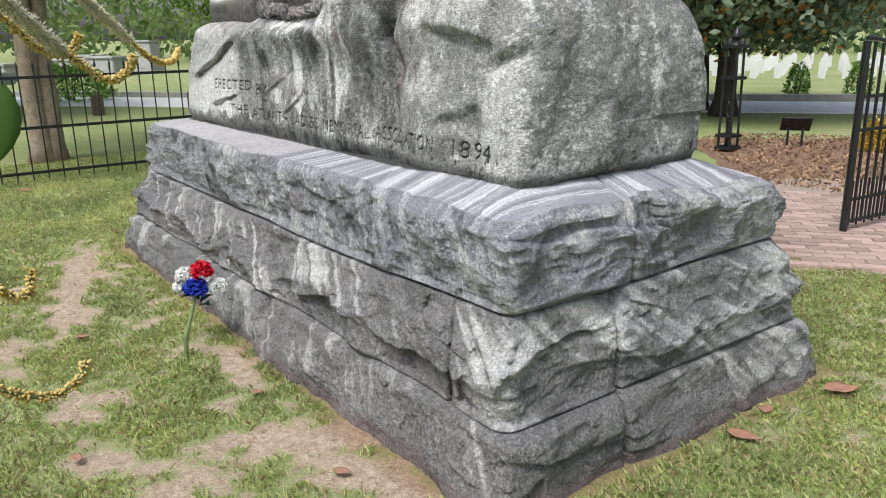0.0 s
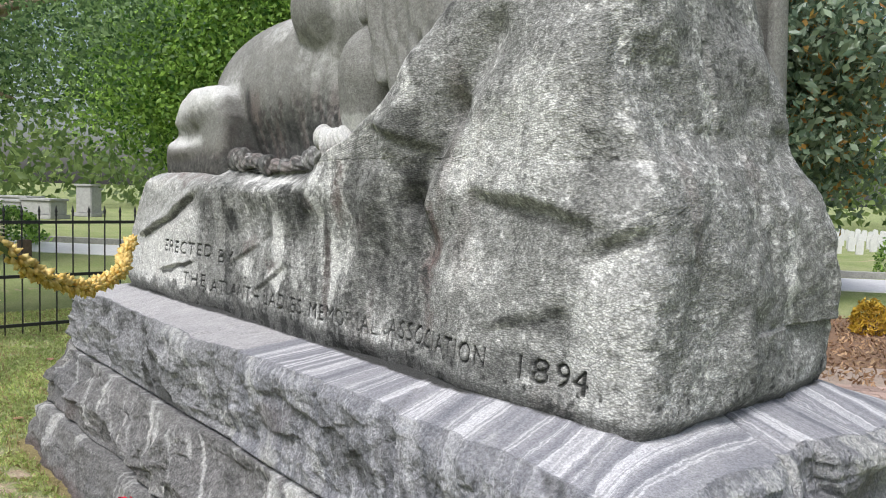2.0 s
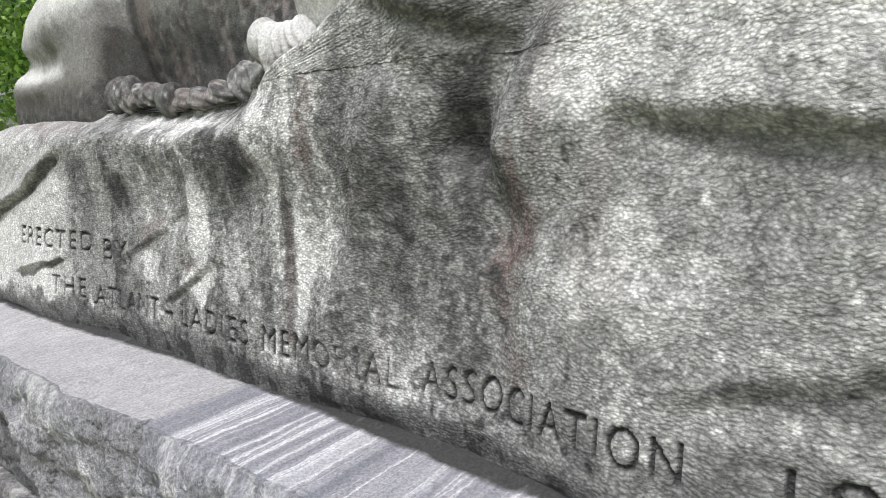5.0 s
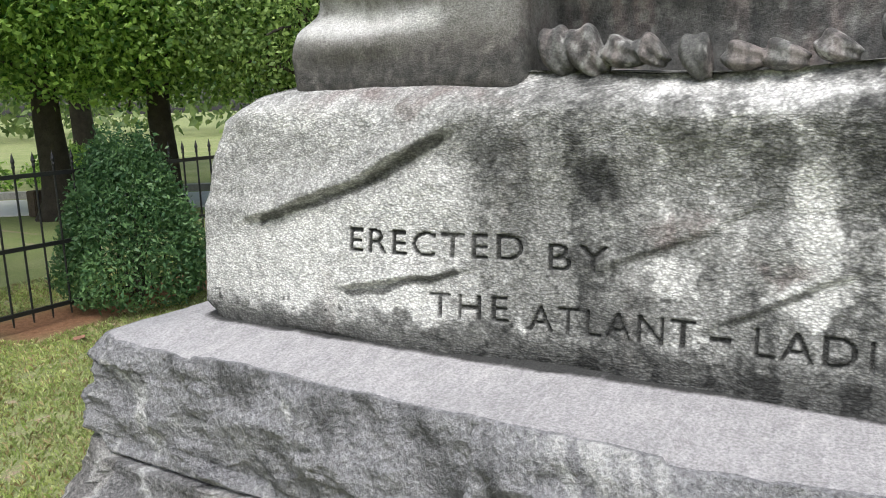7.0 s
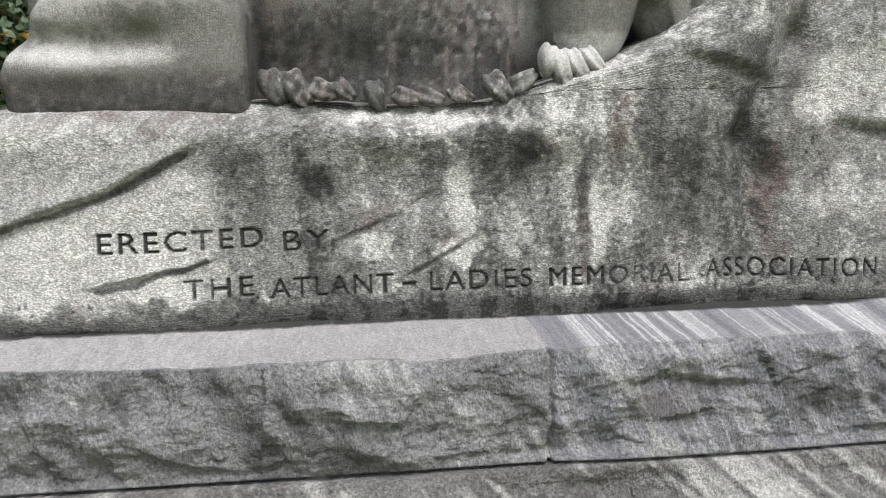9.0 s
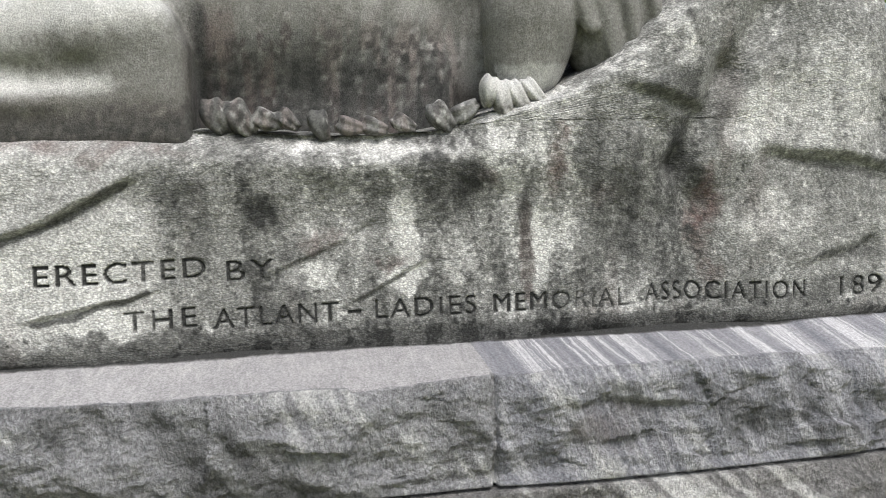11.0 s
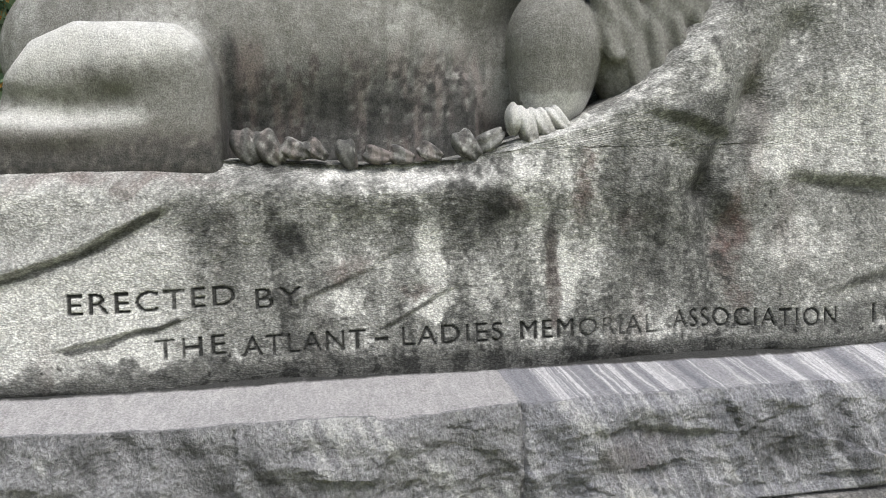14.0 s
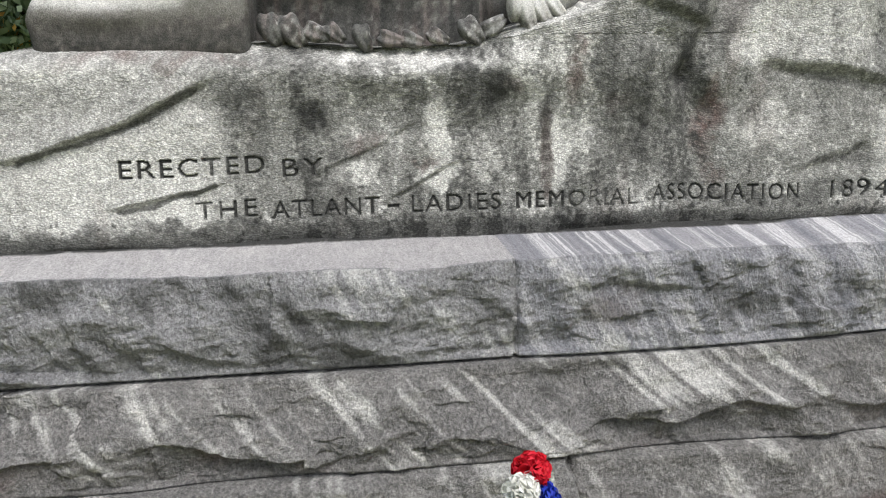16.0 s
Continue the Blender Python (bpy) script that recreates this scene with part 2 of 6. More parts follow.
M_ROCK = stone("carved_marble", (0.110, 0.112, 0.103), (0.235, 0.237, 0.220), (0.42, 0.421, 0.395), tooled=0.6, spot=0.45, grain=95.0)
M_LION = stone("smooth_marble", (0.125, 0.123, 0.106), (0.215, 0.214, 0.192), (0.335, 0.334, 0.312), grain=170.0, spot=0.42)
M_BLOCK = stone("quarry_granite", (0.084, 0.084, 0.081), (0.196, 0.194, 0.186), (0.40, 0.395, 0.372), grain=100.0, spot=0.55, stretch=(1.0, 1.0, 0.7), rot=(0, 30, 0), tint=0.5, rugged=2.6, pores=0.2)
M_CAP = stone("pale_quarry_granite", (0.12, 0.122, 0.124), (0.27, 0.27, 0.268), (0.45, 0.448, 0.44), grain=100.0, spot=0.5, stretch=(1.0, 1.0, 0.7), rot=(0, 30, 0), tint=0.3, rugged=2.6, pores=0.2)
BAND = dict(dark=(0.10, 0.107, 0.12), mid=(0.265, 0.268, 0.278), light=(0.53, 0.53, 0.525), grain=100.0, spot=0.5, stretch=(1.0, 1.0, 0.6), rot=(0, -35, 0), tint=0.4, rugged=2.6, bands=0.4, pores=0.2)
M_BLOCK_BAND = stone("banded_granite", **BAND)
M_BLOCK_BAND_SIDE = stone("banded_granite_side", across=(0.2, 1.0, 0.3), **BAND)
M_WASH = stone("tooled_granite", (0.25, 0.247, 0.243), (0.36, 0.355, 0.35), (0.49, 0.484, 0.478), grain=150.0, spot=0.45, stretch=(1.0, 0.25, 1.0), rugged=0.8)
WASH = dict(dark=(0.20, 0.204, 0.22), mid=(0.34, 0.343, 0.355), light=(0.52, 0.52, 0.52), grain=150.0, spot=0.45, stretch=(1.0, 0.3, 1.0), rugged=0.8, bands=0.75)
M_WASH_BAND = stone("tooled_banded_granite", **WASH)
M_WASH_BAND_SIDE = stone("tooled_banded_granite_side", across=(0.15, 1.0, 0.2), **WASH)


def plain(name, colour, rough=0.6, metal=0.0, vary=0.25, scale=12.0, bumpy=0.2, per_object=0.0, spec=0.4):
    m, nt, b = blank(name, rough, metal)
    v = coords(nt)
    f = tex(nt, v, scale, 5, 0.65)
    f2 = tex(nt, v, scale * 7, 3, 0.6)
    lo = tuple(c * (1 - vary) for c in colour)
    hi = tuple(min(1, c * (1 + vary)) for c in colour)
    col = mixc(nt, 0.5, ramp(nt, f, ((0.35, lo), (0.65, hi))), ramp(nt, f2, ((0.35, lo), (0.65, hi))))
    if per_object:
        oi = nt.nodes.new("ShaderNodeObjectInfo")
        k = 1 + per_object
        col = mixc(nt, 1.0, col, ramp(nt, oi.outputs["Random"], ((0, (1 - per_object,) * 3), (1, (k, k, k)))), "MULTIPLY")
    nt.links.new(col, b.inputs["Base Color"])
    b.inputs["Specular IOR Level"].default_value = spec
    bump(nt, b, f2, bumpy, 0.004)
    return m


def leafy(name, a, c, glow=0.35, rough=0.45):
    """Leaves: each one its own shade, some light passing through."""
    m, nt, b = blank(name, rough)
    g = nt.nodes.new("ShaderNodeNewGeometry")
    col = ramp(nt, g.outputs["Random Per Island"], ((0.0, a), (0.5, tuple((x + y) / 2 for x, y in zip(a, c))), (1.0, c)))
    big = tex(nt, coords(nt), 1.1, 3, 0.6)
    col = mixc(nt, 1.0, col, ramp(nt, big, ((0.3, (0.65, 0.7, 0.65)), (0.7, (1.3, 1.25, 1.1)))), "MULTIPLY")
    nt.links.new(col, b.inputs["Base Color"])
    b.inputs["Specular IOR Level"].default_value = 0.3
    tr = node(nt, "BsdfTranslucent", Color=col)
    mx = node(nt, "MixShader", Fac=glow)
    nt.links.new(b.outputs[0], mx.inputs[1])
    nt.links.new(tr.outputs[0], mx.inputs[2])
    nt.links.new(mx.outputs[0], nt.nodes["Material Output"].inputs["Surface"])
    return m


M_LEAF_MID = leafy("leaves_mid_green", (0.05, 0.13, 0.03), (0.46, 0.62, 0.22), 0.5)
M_LEAF_LIME = leafy("leaves_lime_green", (0.045, 0.14, 0.03), (0.48, 0.70, 0.18), 0.55)
M_LEAF_DARK = leafy("leaves_dark_green", (0.05, 0.12, 0.05), (0.42, 0.58, 0.30), 0.5)
M_LEAF_YEW = leafy("yew_needles", (0.05, 0.12, 0.055), (0.15, 0.27, 0.11), 0.3)
M_LEAF_MAG = leafy("magnolia_leaves", (0.075, 0.13, 0.085), (0.30, 0.38, 0.28), 0.35, 0.25)
M_LEAF_RUST = leafy("rusty_leaf_undersides", (0.26, 0.12, 0.04), (0.55, 0.36, 0.10), 0.45)
M_LEAF_FAR = leafy("far_leaves", (0.10, 0.16, 0.06), (0.24, 0.32, 0.12), 0.5)
M_GRASS = leafy("grass_blades", (0.26, 0.36, 0.09), (0.60, 0.64, 0.32), 0.5, 0.6)
M_STRAW = leafy("dry_grass", (0.24, 0.19, 0.09), (0.42, 0.36, 0.2), 0.2, 0.7)
M_BARK = plain("bark", (0.30, 0.24, 0.17), 0.95, vary=0.45, scale=9, bumpy=0.9)
M_BARK_DARK = plain("dark_bark", (0.05, 0.042, 0.034), 0.95, vary=0.45, scale=9, bumpy=0.9)
M_IRON = plain("black_iron", (0.012, 0.012, 0.013), 0.42, vary=0.4, scale=20, bumpy=0.25, spec=0.5)
M_CATKIN = leafy("catkin_gold", (0.66, 0.45, 0.11), (0.92, 0.77, 0.38), 0.35, 0.7)
M_CREAM = leafy("catkin_cream", (0.97, 0.91, 0.82), (1.0, 0.97, 0.93), 0.6, 0.7)
M_LEAF_NEAR = leafy("chestnut_leaf", (0.07, 0.16, 0.03), (0.12, 0.22, 0.05), 0.35, 0.35)
M_ROAD = plain("pale_asphalt", (0.74, 0.73, 0.72), 0.95, vary=0.12, scale=4)
M_KERB = plain("kerb_stone", (0.40, 0.39, 0.37), 0.9, vary=0.3, scale=5)
M_BRICK = plain("brick_paver", (0.34, 0.25, 0.205), 0.9, vary=0.25, scale=20, per_object=0.25)
M_SAND = plain("path_sand", (0.30, 0.24, 0.19), 0.95, vary=0.3, scale=20, bumpy=0.5)
M_MULCH = plain("bark_mulch", (0.17, 0.105, 0.065), 0.95, vary=0.6, scale=18, bumpy=1.0)
M_WHITE = plain("white_marble_headstone", (0.62, 0.62, 0.60), 0.8, vary=0.15, scale=6)
M_TOMB = plain("grey_tomb", (0.36, 0.36, 0.34), 0.9, vary=0.25, scale=5)
M_WOOD = plain("old_wood_post", (0.10, 0.075, 0.055), 0.9, vary=0.4, scale=10, bumpy=0.6)
M_RED = leafy("red_petals", (0.50, 0.005, 0.015), (0.72, 0.02, 0.05), 0.25, 0.6)
M_BLUE = leafy("blue_petals", (0.01, 0.03, 0.42), (0.04, 0.09, 0.62), 0.25, 0.6)
M_WHITEP = leafy("white_petals", (0.75, 0.76, 0.80), (0.88, 0.88, 0.9), 0.25, 0.6)
M_STEM = plain("plastic_stem", (0.12, 0.16, 0.06), 0.6)
M_FLEAF = plain("fabric_leaf", (0.02, 0.06, 0.03), 0.6)
M_BROWNLEAF = plain("dead_leaf", (0.30, 0.16, 0.10), 0.7, vary=0.3, scale=15)
M_SIGN = plain("black_sign", (0.02, 0.02, 0.02), 0.4)
M_SIGN_WHITE = plain("white_sign", (0.75, 0.76, 0.76), 0.5, vary=0.05)


def ground_material():
    m, nt, b = blank("lawn_and_bare_soil", 0.95)
    at = nt.nodes.new("ShaderNodeAttribute")
    at.attribute_name = "cover"
    sep = node(nt, "SeparateColor", Color=at.outputs["Color"])
    v = coords(nt)
    big = tex(nt, v, 0.7, 5, 0.65)
    fine = tex(nt, v, 26, 6, 0.75)
    grit = tex(nt, v, 110, 4, 0.75)
    soil = ramp(nt, fine, ((0.3, (0.25, 0.19, 0.125)), (0.55, (0.46, 0.37, 0.265)), (0.75, (0.60, 0.51, 0.40))))
    turf = mixc(nt, 0.5, ramp(nt, fine, ((0.3, (0.08, 0.12, 0.03)), (0.55, (0.20, 0.24, 0.085)), (0.75, (0.36, 0.35, 0.18)))),
                ramp(nt, big, ((0.3, (0.22, 0.29, 0.10)), (0.7, (0.44, 0.44, 0.24)))))
    red = ramp(nt, fine, ((0.3, (0.16, 0.075, 0.035)), (0.7, (0.34, 0.19, 0.11))))
    edge = node(nt, "Math", Value=fine)
    edge.operation = "MULTIPLY_ADD"
    nt.links.new(fine, edge.inputs[0])
    edge.inputs[1].default_value = 1.1
    nt.links.new(sep.outputs["Red"], edge.inputs[2])
    mask = ramp(nt, edge.outputs[0], ((0.88, (0, 0, 0)), (1.12, (1, 1, 1))))
    col = mixc(nt, mask, soil, turf)
    col = mixc(nt, sep.outputs["Green"], col, red)
    col = mixc(nt, 0.7, col, ramp(nt, grit, ((0.34, (0.5, 0.5, 0.5)), (0.66, (1.45, 1.45, 1.45)))), "MULTIPLY")
    nt.links.new(col, b.inputs["Base Color"])
    h = node(nt, "Math", Value=fine)
    h.operation = "ADD"
    nt.links.new(fine, h.inputs[0])
    nt.links.new(grit, h.inputs[1])
    bump(nt, b, h.outputs[0], 0.8, 0.015)
    b.inputs["Specular IOR Level"].default_value = 0.15
    return m


M_GROUND = ground_material()

# ---------------------------------------------------------------- ground
CX, CY = -4.245, 2.525
HX, HY = 1.785, 0.53


def grass_cover(x, y):
    """1 on lawn, 0 on bare soil."""
    n = fbm(x * 1.1, y * 1.1, 0, 4, 40)
    n2 = fbm(x * 4.3, y * 4.3, 0, 3, 44)
    d = np.maximum(np.abs(x - CX) - HX - 0.5, np.abs(y - CY) - HY - 0.5)
    bare = sstep(0.95, 0.0, d) * sstep(2.0, 1.2, y) * 0.75
    path = np.exp(-((y - 0.62 - 0.1 * np.sin(x * 1.7) - 0.06 * np.sin(x * 6.1)) / 0.11) ** 2) * sstep(-6.6, -5.6, x) * sstep(-2.2, -3.2, x)
    track = np.exp(-(((x + 5.6) * 0.3 + (y - 1.0)) / 0.14) ** 2) * sstep(-7.2, -6.6, x) * sstep(-4.4, -5.0, x)
    right = np.exp(-(((x + 1.3) ** 2 + (y - 4.2) ** 2) / 0.35))
    n3 = fbm(x * 13, y * 13, 0, 2, 47)
    return np.clip(0.80 + 0.26 * n + 0.42 * n2 + 0.45 * n3 - bare * 0.5 - path * 0.42 - track * 0.42 - right * 0.5, 0, 1)


def soil_red(x, y):
    strip = sstep(0.7, 0.2, np.abs(x + 9.95)) * sstep(3.0, 3.6, y) * sstep(9.5, 8.5, y)
    d = np.maximum(np.abs(x - CX) - HX - 0.5, np.abs(y - CY) - HY - 0.5)
    skirt = sstep(0.10, 0.0, d + 0.06 * fbm(x * 5, y * 5, 0, 3, 49)) * 0.5
    return np.clip(np.maximum(strip, skirt), 0, 1)


def ground_z(x, y):
    near = sstep(14, 6, np.hypot(x - CX, y - CY))
    return near * (0.012 * fbm(x * 2.0, y * 2.0, 0, 4, 51)) - 0.006


def build_ground():
    def axis(a, b, step, far):
        mid = np.arange(a, b, step)
        out = np.geomspace(step * 3, far, 26)
        return np.concatenate([(a - out)[::-1], mid, b + out])
    xs, ys = axis(-12, 2, 0.05, 900), axis(-2, 10, 0.05, 900)
    X, Y = np.meshgrid(xs, ys, indexing="ij")
    Z = ground_z(X, Y)
    c = np.stack([grass_cover(X, Y), soil_red(X, Y), 0 * X], -1).reshape(-1, 3)
    V = np.stack([X, Y, Z], -1).reshape(-1, 3)
    me = mesh_from("ground", V, grid_faces(len(xs), len(ys)), M_GROUND, True, {"cover": c})
    thing("ground", me, "patchy lawn with bare tan soil around the monument", "ground", kind="structure")


build_ground()

# ---------------------------------------------------------------- pedestal of three rough courses


def perimeter(step_near, step_far):
    """Stations round a rectangle: side number, place along the side from 0 to 1, and running length."""
    st = []
    sides = [(2 * HX, step_near), (2 * HY, step_near), (2 * HX, step_far), (2 * HY, step_far * 0.7)]
    run = 0.0
    for k, (length, step) in enumerate(sides):
        n = max(4, int(length / step))
        for i in range(n):
            st.append((k, i / n, run + length * i / n))
        for i in range(8):
            st.append((k + 0.5, i / 8, run + length))
        run += length
    return np.array(st), run


def ring(st, dx, dy, r):
    """Points of a rounded rectangle HX + dx by HY + dy at the stations (dx, dy, r may vary from station to station)."""
    k, f = st[:, 0], st[:, 1]
    hx, hy = HX + dx, HY + dy
    x = np.zeros(np.broadcast(k, hx).shape)
    y = np.zeros_like(x)
    ax, ay = hx - r, hy - r
    for side, (sx, sy, tx, ty) in enumerate(((-1, -1, 1, 0), (1, -1, 0, 1), (1, 1, -1, 0), (-1, 1, 0, -1))):
        m = k == side
        g = f
        px = sx * (ax if tx else hx) + tx * 2 * ax * g
        py = sy * (ay if ty else hy) + ty * 2 * ay * g
        x = np.where(m, px, x)
        y = np.where(m, py, y)
        c = k == side + 0.5
        ex, ey = ((1, -1), (1, 1), (-1, 1), (-1, -1))[side]
        a0 = (-90, 0, 90, 180)[side]
        ang = np.radians(a0 + 90 * f)
        x = np.where(c, ex * ax + r * np.cos(ang), x)
        y = np.where(c, ey * ay + r * np.sin(ang), y)
    return CX + x, CY + y


ST, RUN = perimeter(0.0072, 0.04)
S = ST[:, 2][:, None]
# the same with the corners given their own length, for relief and stains
SN = S + 0.13 * (np.ceil(ST[:, 0]) - 1 + np.where(ST[:, 0] % 1 > 0, ST[:, 1], 1.0))[:, None]
FRONT_END, SIDE_END = 2 * HX, 2 * HX + 2 * HY


def xj(x):
    """Running length of a place x on the front."""
    return HX * ((x - CX) / (HX + 0.28) + 1)


def yj(y):
    """Running length of a place y on the right side."""
    return FRONT_END + HY * ((y - CY) / (HY + 0.28) + 1)


# the bed between cap and middle course rises a little towards the right
Z1 = 0.590 + 0.03 * sstep(xj(-3.4), xj(-2.2), S) + 0.02 * sstep(yj(2.1), yj(3.0), S)
Z2 = 0.262 + 0 * S


def scoops(z, seed, k=1.0):
    """Conchoidal scars of a pitched face: broad scoops that meet in sharp ridges, with smaller chips on them."""
    warp = 0.10 * fbm(SN * 3, z * 3, 0, 3, seed + 9)
    f1 = -facets((SN + warp) * 3.3, (z + warp * 0.8) * 4.6 + 0.55 * SN, seed)
    f2 = -facets((SN + warp) * 8.0 * k, (z - warp) * 9.0 * k - 0.6 * SN, seed + 20)
    f3 = facets((SN - warp) * 21, (z + warp) * 24, seed + 25)
    n1 = fbm(SN * 6, z * 8, 0, 5, seed + 30)
    n3 = fbm(SN * 34, z * 40, 0, 4, seed + 35, 0.6)
    f4 = -facets((SN + warp) * 15, (z - warp) * 17 + 0.9 * SN, seed + 27)
    return 0.75 * f1 + 0.62 * f2 + 0.30 * f4 + 0.17 * f3 + 0.5 * n1 + 0.22 * n3 + 0.3, n1


def close_rows(d_face, z_face, d_in, z_in, n_top, grit):
    """Adds the top surface: from the upper edge of the face inwards to d_in, z_in."""
    t = np.linspace(0, 1, n_top + 1)[None, 1:]
    e = d_face[:, -1:]
    ze = z_face[:, -1:]
    d = e + (d_in - e) * t
    z = ze + (z_in - ze) * t + grit * fbm(S * 30, d * 30, 0, 3, 777)
    return np.concatenate([d_face, d], 1), np.concatenate([z_face, z], 1)


def place(d, z):
    r = 0.075
    return np.stack([np.stack(ring(ST, d[:, i], d[:, i], np.full(len(ST), r)) + (z[:, i],), -1) for i in range(d.shape[1])], 1)


def sink_joints(d, joints, deep=0.03):
    for j in joints:
        d = d - deep * np.exp(-((S - j) / 0.0075) ** 2)
    return d


def cut_blocks(parent, P, stain_shade, joints, label, n_face, mats):
    """One object for each stretch of the course between two joints, closed at top and bottom."""
    edges = sorted(j % RUN for j in joints)
    s = ST[:, 2]
    for a, b in zip(edges, edges[1:] + [edges[0] + RUN]):
        idx = np.concatenate([np.where((s >= a) & (s < b))[0], np.where(s + RUN < b)[0]]) if b > RUN else np.where((s >= a) & (s < b))[0]
        idx = np.append(idx, (idx[-1] + 1) % len(ST))
        Q, C = P[idx], stain_shade[idx]
        inner = Q[:, :1].copy(), Q[:, -1:].copy()
        for q in inner:
            q[:, 0, 0] = np.clip(q[:, 0, 0], CX - HX + 0.16, CX + HX - 0.16)
            q[:, 0, 1] = np.clip(q[:, 0, 1], CY - HY + 0.16, CY + HY - 0.16)
        Q = np.concatenate([inner[0], Q, inner[1]], 1)
        C = np.concatenate([C[:, :1], C, C[:, -1:]], 1)
        nu, nv = Q.shape[:2]
        face_mat, top_mat = mats(a, b)
        me = mesh_from("stone_block", Q.reshape(-1, 3), grid_faces(nu, nv), face_mat, True, {"stain_shade": np.clip(C, 0, 1).reshape(-1, 3)})
        if top_mat is not face_mat:
            me.materials.append(top_mat)
            row = np.tile(np.arange(nv - 1), nu - 1)
            me.polygons.foreach_set("material_index", (row > n_face).astype(np.int32))
        part_of(parent, "stone_block", me, label)


def weather_and_shade(z, n1, hollow, seed, streak):
    """Bleached, dark and earth-brown stains of a rough face, with shade painted into its hollows."""
    stripes = fbm(SN * 12 + z * streak * 12, z * 1.3, 0, 3, seed + 80)
    fine = fbm(SN * 40 + z * streak * 40, z * 4, 0, 3, seed + 83)
    patch = fbm(SN * 2.2, z * 3, 0, 4, seed + 85)
    white = 0.62 * sstep(0.05, 0.75, stripes * 0.4 + 0.5 * fine + 0.5 * patch + 0.5 * n1 + 0.15)
    # the hollow terms put the shade under the lips into the colour
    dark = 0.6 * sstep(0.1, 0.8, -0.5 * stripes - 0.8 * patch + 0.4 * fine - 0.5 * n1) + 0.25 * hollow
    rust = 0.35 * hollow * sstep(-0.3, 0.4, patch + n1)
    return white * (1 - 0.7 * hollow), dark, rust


def build_pedestal():
    root = thing("pedestal", None, "stepped pedestal of rough quarry-faced grey granite courses on lawn", "pedestal")
    back = [SIDE_END + 0.9, SIDE_END + 2.4, 2 * FRONT_END + 2 * HY + 0.6]
    banded = lambda s0: xj(-4.12) < s0 < SIDE_END
    # cap course: rough face, sharp arris, tooled weathering on top
    n_face, n_top = 74, 30
    v = np.linspace(0, 1, n_face)[None, :]
    right = sstep(xj(-4.12), xj(-3.9), S) * sstep(SIDE_END + 0.6, SIDE_END, S)
    side = sstep(FRONT_END, FRONT_END + 0.25, S) * sstep(SIDE_END + 0.3, SIDE_END, S)
    rag = 0.016 * fbm(SN * 3.5, 0 * SN, 0, 3, 145) + 0.012 * facets(SN * 6, 0 * S, 146)
    z_edge = 0.937 - 0.012 * right + np.minimum(rag, 0.012) * (1 + 0.8 * right)
    z = Z1 + (z_edge - Z1) * v
    chip, n1 = scoops(z, 100)
    lip = 0.845 + 0.05 * fbm(SN * 2.6, 0 * SN, 0, 3, 150) + 0.025 * facets(SN * 7, 0 * S, 160)
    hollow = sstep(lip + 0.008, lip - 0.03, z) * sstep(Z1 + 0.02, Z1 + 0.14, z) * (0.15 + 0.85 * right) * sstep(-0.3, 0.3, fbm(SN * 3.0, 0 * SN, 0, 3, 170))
    calm = sstep(0.0, 0.12, v) * (0.55 + 0.45 * sstep(1.0, 0.86, v))
    d = 0.245 + 0.016 * right + 0.012 * side + 0.022 * np.sin(v * math.pi) * (1 - 0.5 * right) + 0.040 * calm * chip - 0.030 * hollow
    d = d - (0.012 + 0.028 * right) * sstep(0.84, 1.0, v) ** 2 - 0.02 * sstep(0.035, 0.0, v)
    j1 = [xj(-4.12), yj(2.33), yj(2.88)] + back
    seat = np.interp(S, [xj(-5.9), xj(-5.4), xj(-4.75), xj(-4.3), xj(-3.8), xj(-3.0), xj(-2.5), yj(2.2), SIDE_END, SIDE_END + 0.6], [0.984, 0.980, 0.964, 0.958, 0.961, 0.980, 1.0, 1.0, 1.0, 0.985])
    # the top runs on under the foot of the rock
    rock_in = np.interp(S, [xj(-5.5), xj(-4.5), xj(-4.0), xj(-3.0)], [0.0, -0.08, -0.08, -0.01])
    z_in = seat + (seat - z_edge) * 0.07 / 0.25
    d, z = close_rows(d, z, rock_in - 0.07, z_in, n_top, 0.0018)
    d = sink_joints(d, j1)
    hollow, n1 = (np.concatenate([a, np.repeat(a[:, -1:] * k, n_top, 1)], 1) for a, k in ((hollow, 0), (n1, 1)))
    on_top = (np.arange(d.shape[1]) >= n_face)[None, :]
    w, dk, ru = weather_and_shade(z, n1, hollow, 100, 0.55)
    pale_top = 0.22 * sstep(0.0, 0.6, fbm(SN * 9 + d * 3, d * 4, 0, 4, 183))
    # shade of the gap under the rock's edge, painted as a dark line
    seam_shade = 0.9 * sstep(rock_in + 0.026, rock_in + 0.004, d + 0.008 * fbm(SN * 14, 0 * SN, 0, 3, 184))
    C = np.stack([np.where(on_top, seam_shade, dk * 0.9), np.where(on_top, pale_top, w * 0.8), np.where(on_top, 0.06 + 0.2 * seam_shade, ru)], -1)
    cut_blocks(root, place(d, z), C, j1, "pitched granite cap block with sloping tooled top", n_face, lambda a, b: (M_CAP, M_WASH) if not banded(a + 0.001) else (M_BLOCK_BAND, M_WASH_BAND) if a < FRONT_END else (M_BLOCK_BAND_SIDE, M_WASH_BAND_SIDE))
    # middle course: a face that leans out to a ragged lip, broken away below it
    n_face, n_top = 84, 3
    v = np.linspace(0, 1, n_face)[None, :]
    z = Z2 + (Z1 - 0.006 - Z2) * v
    chip, n1 = scoops(z + 3.0, 300, 0.9)
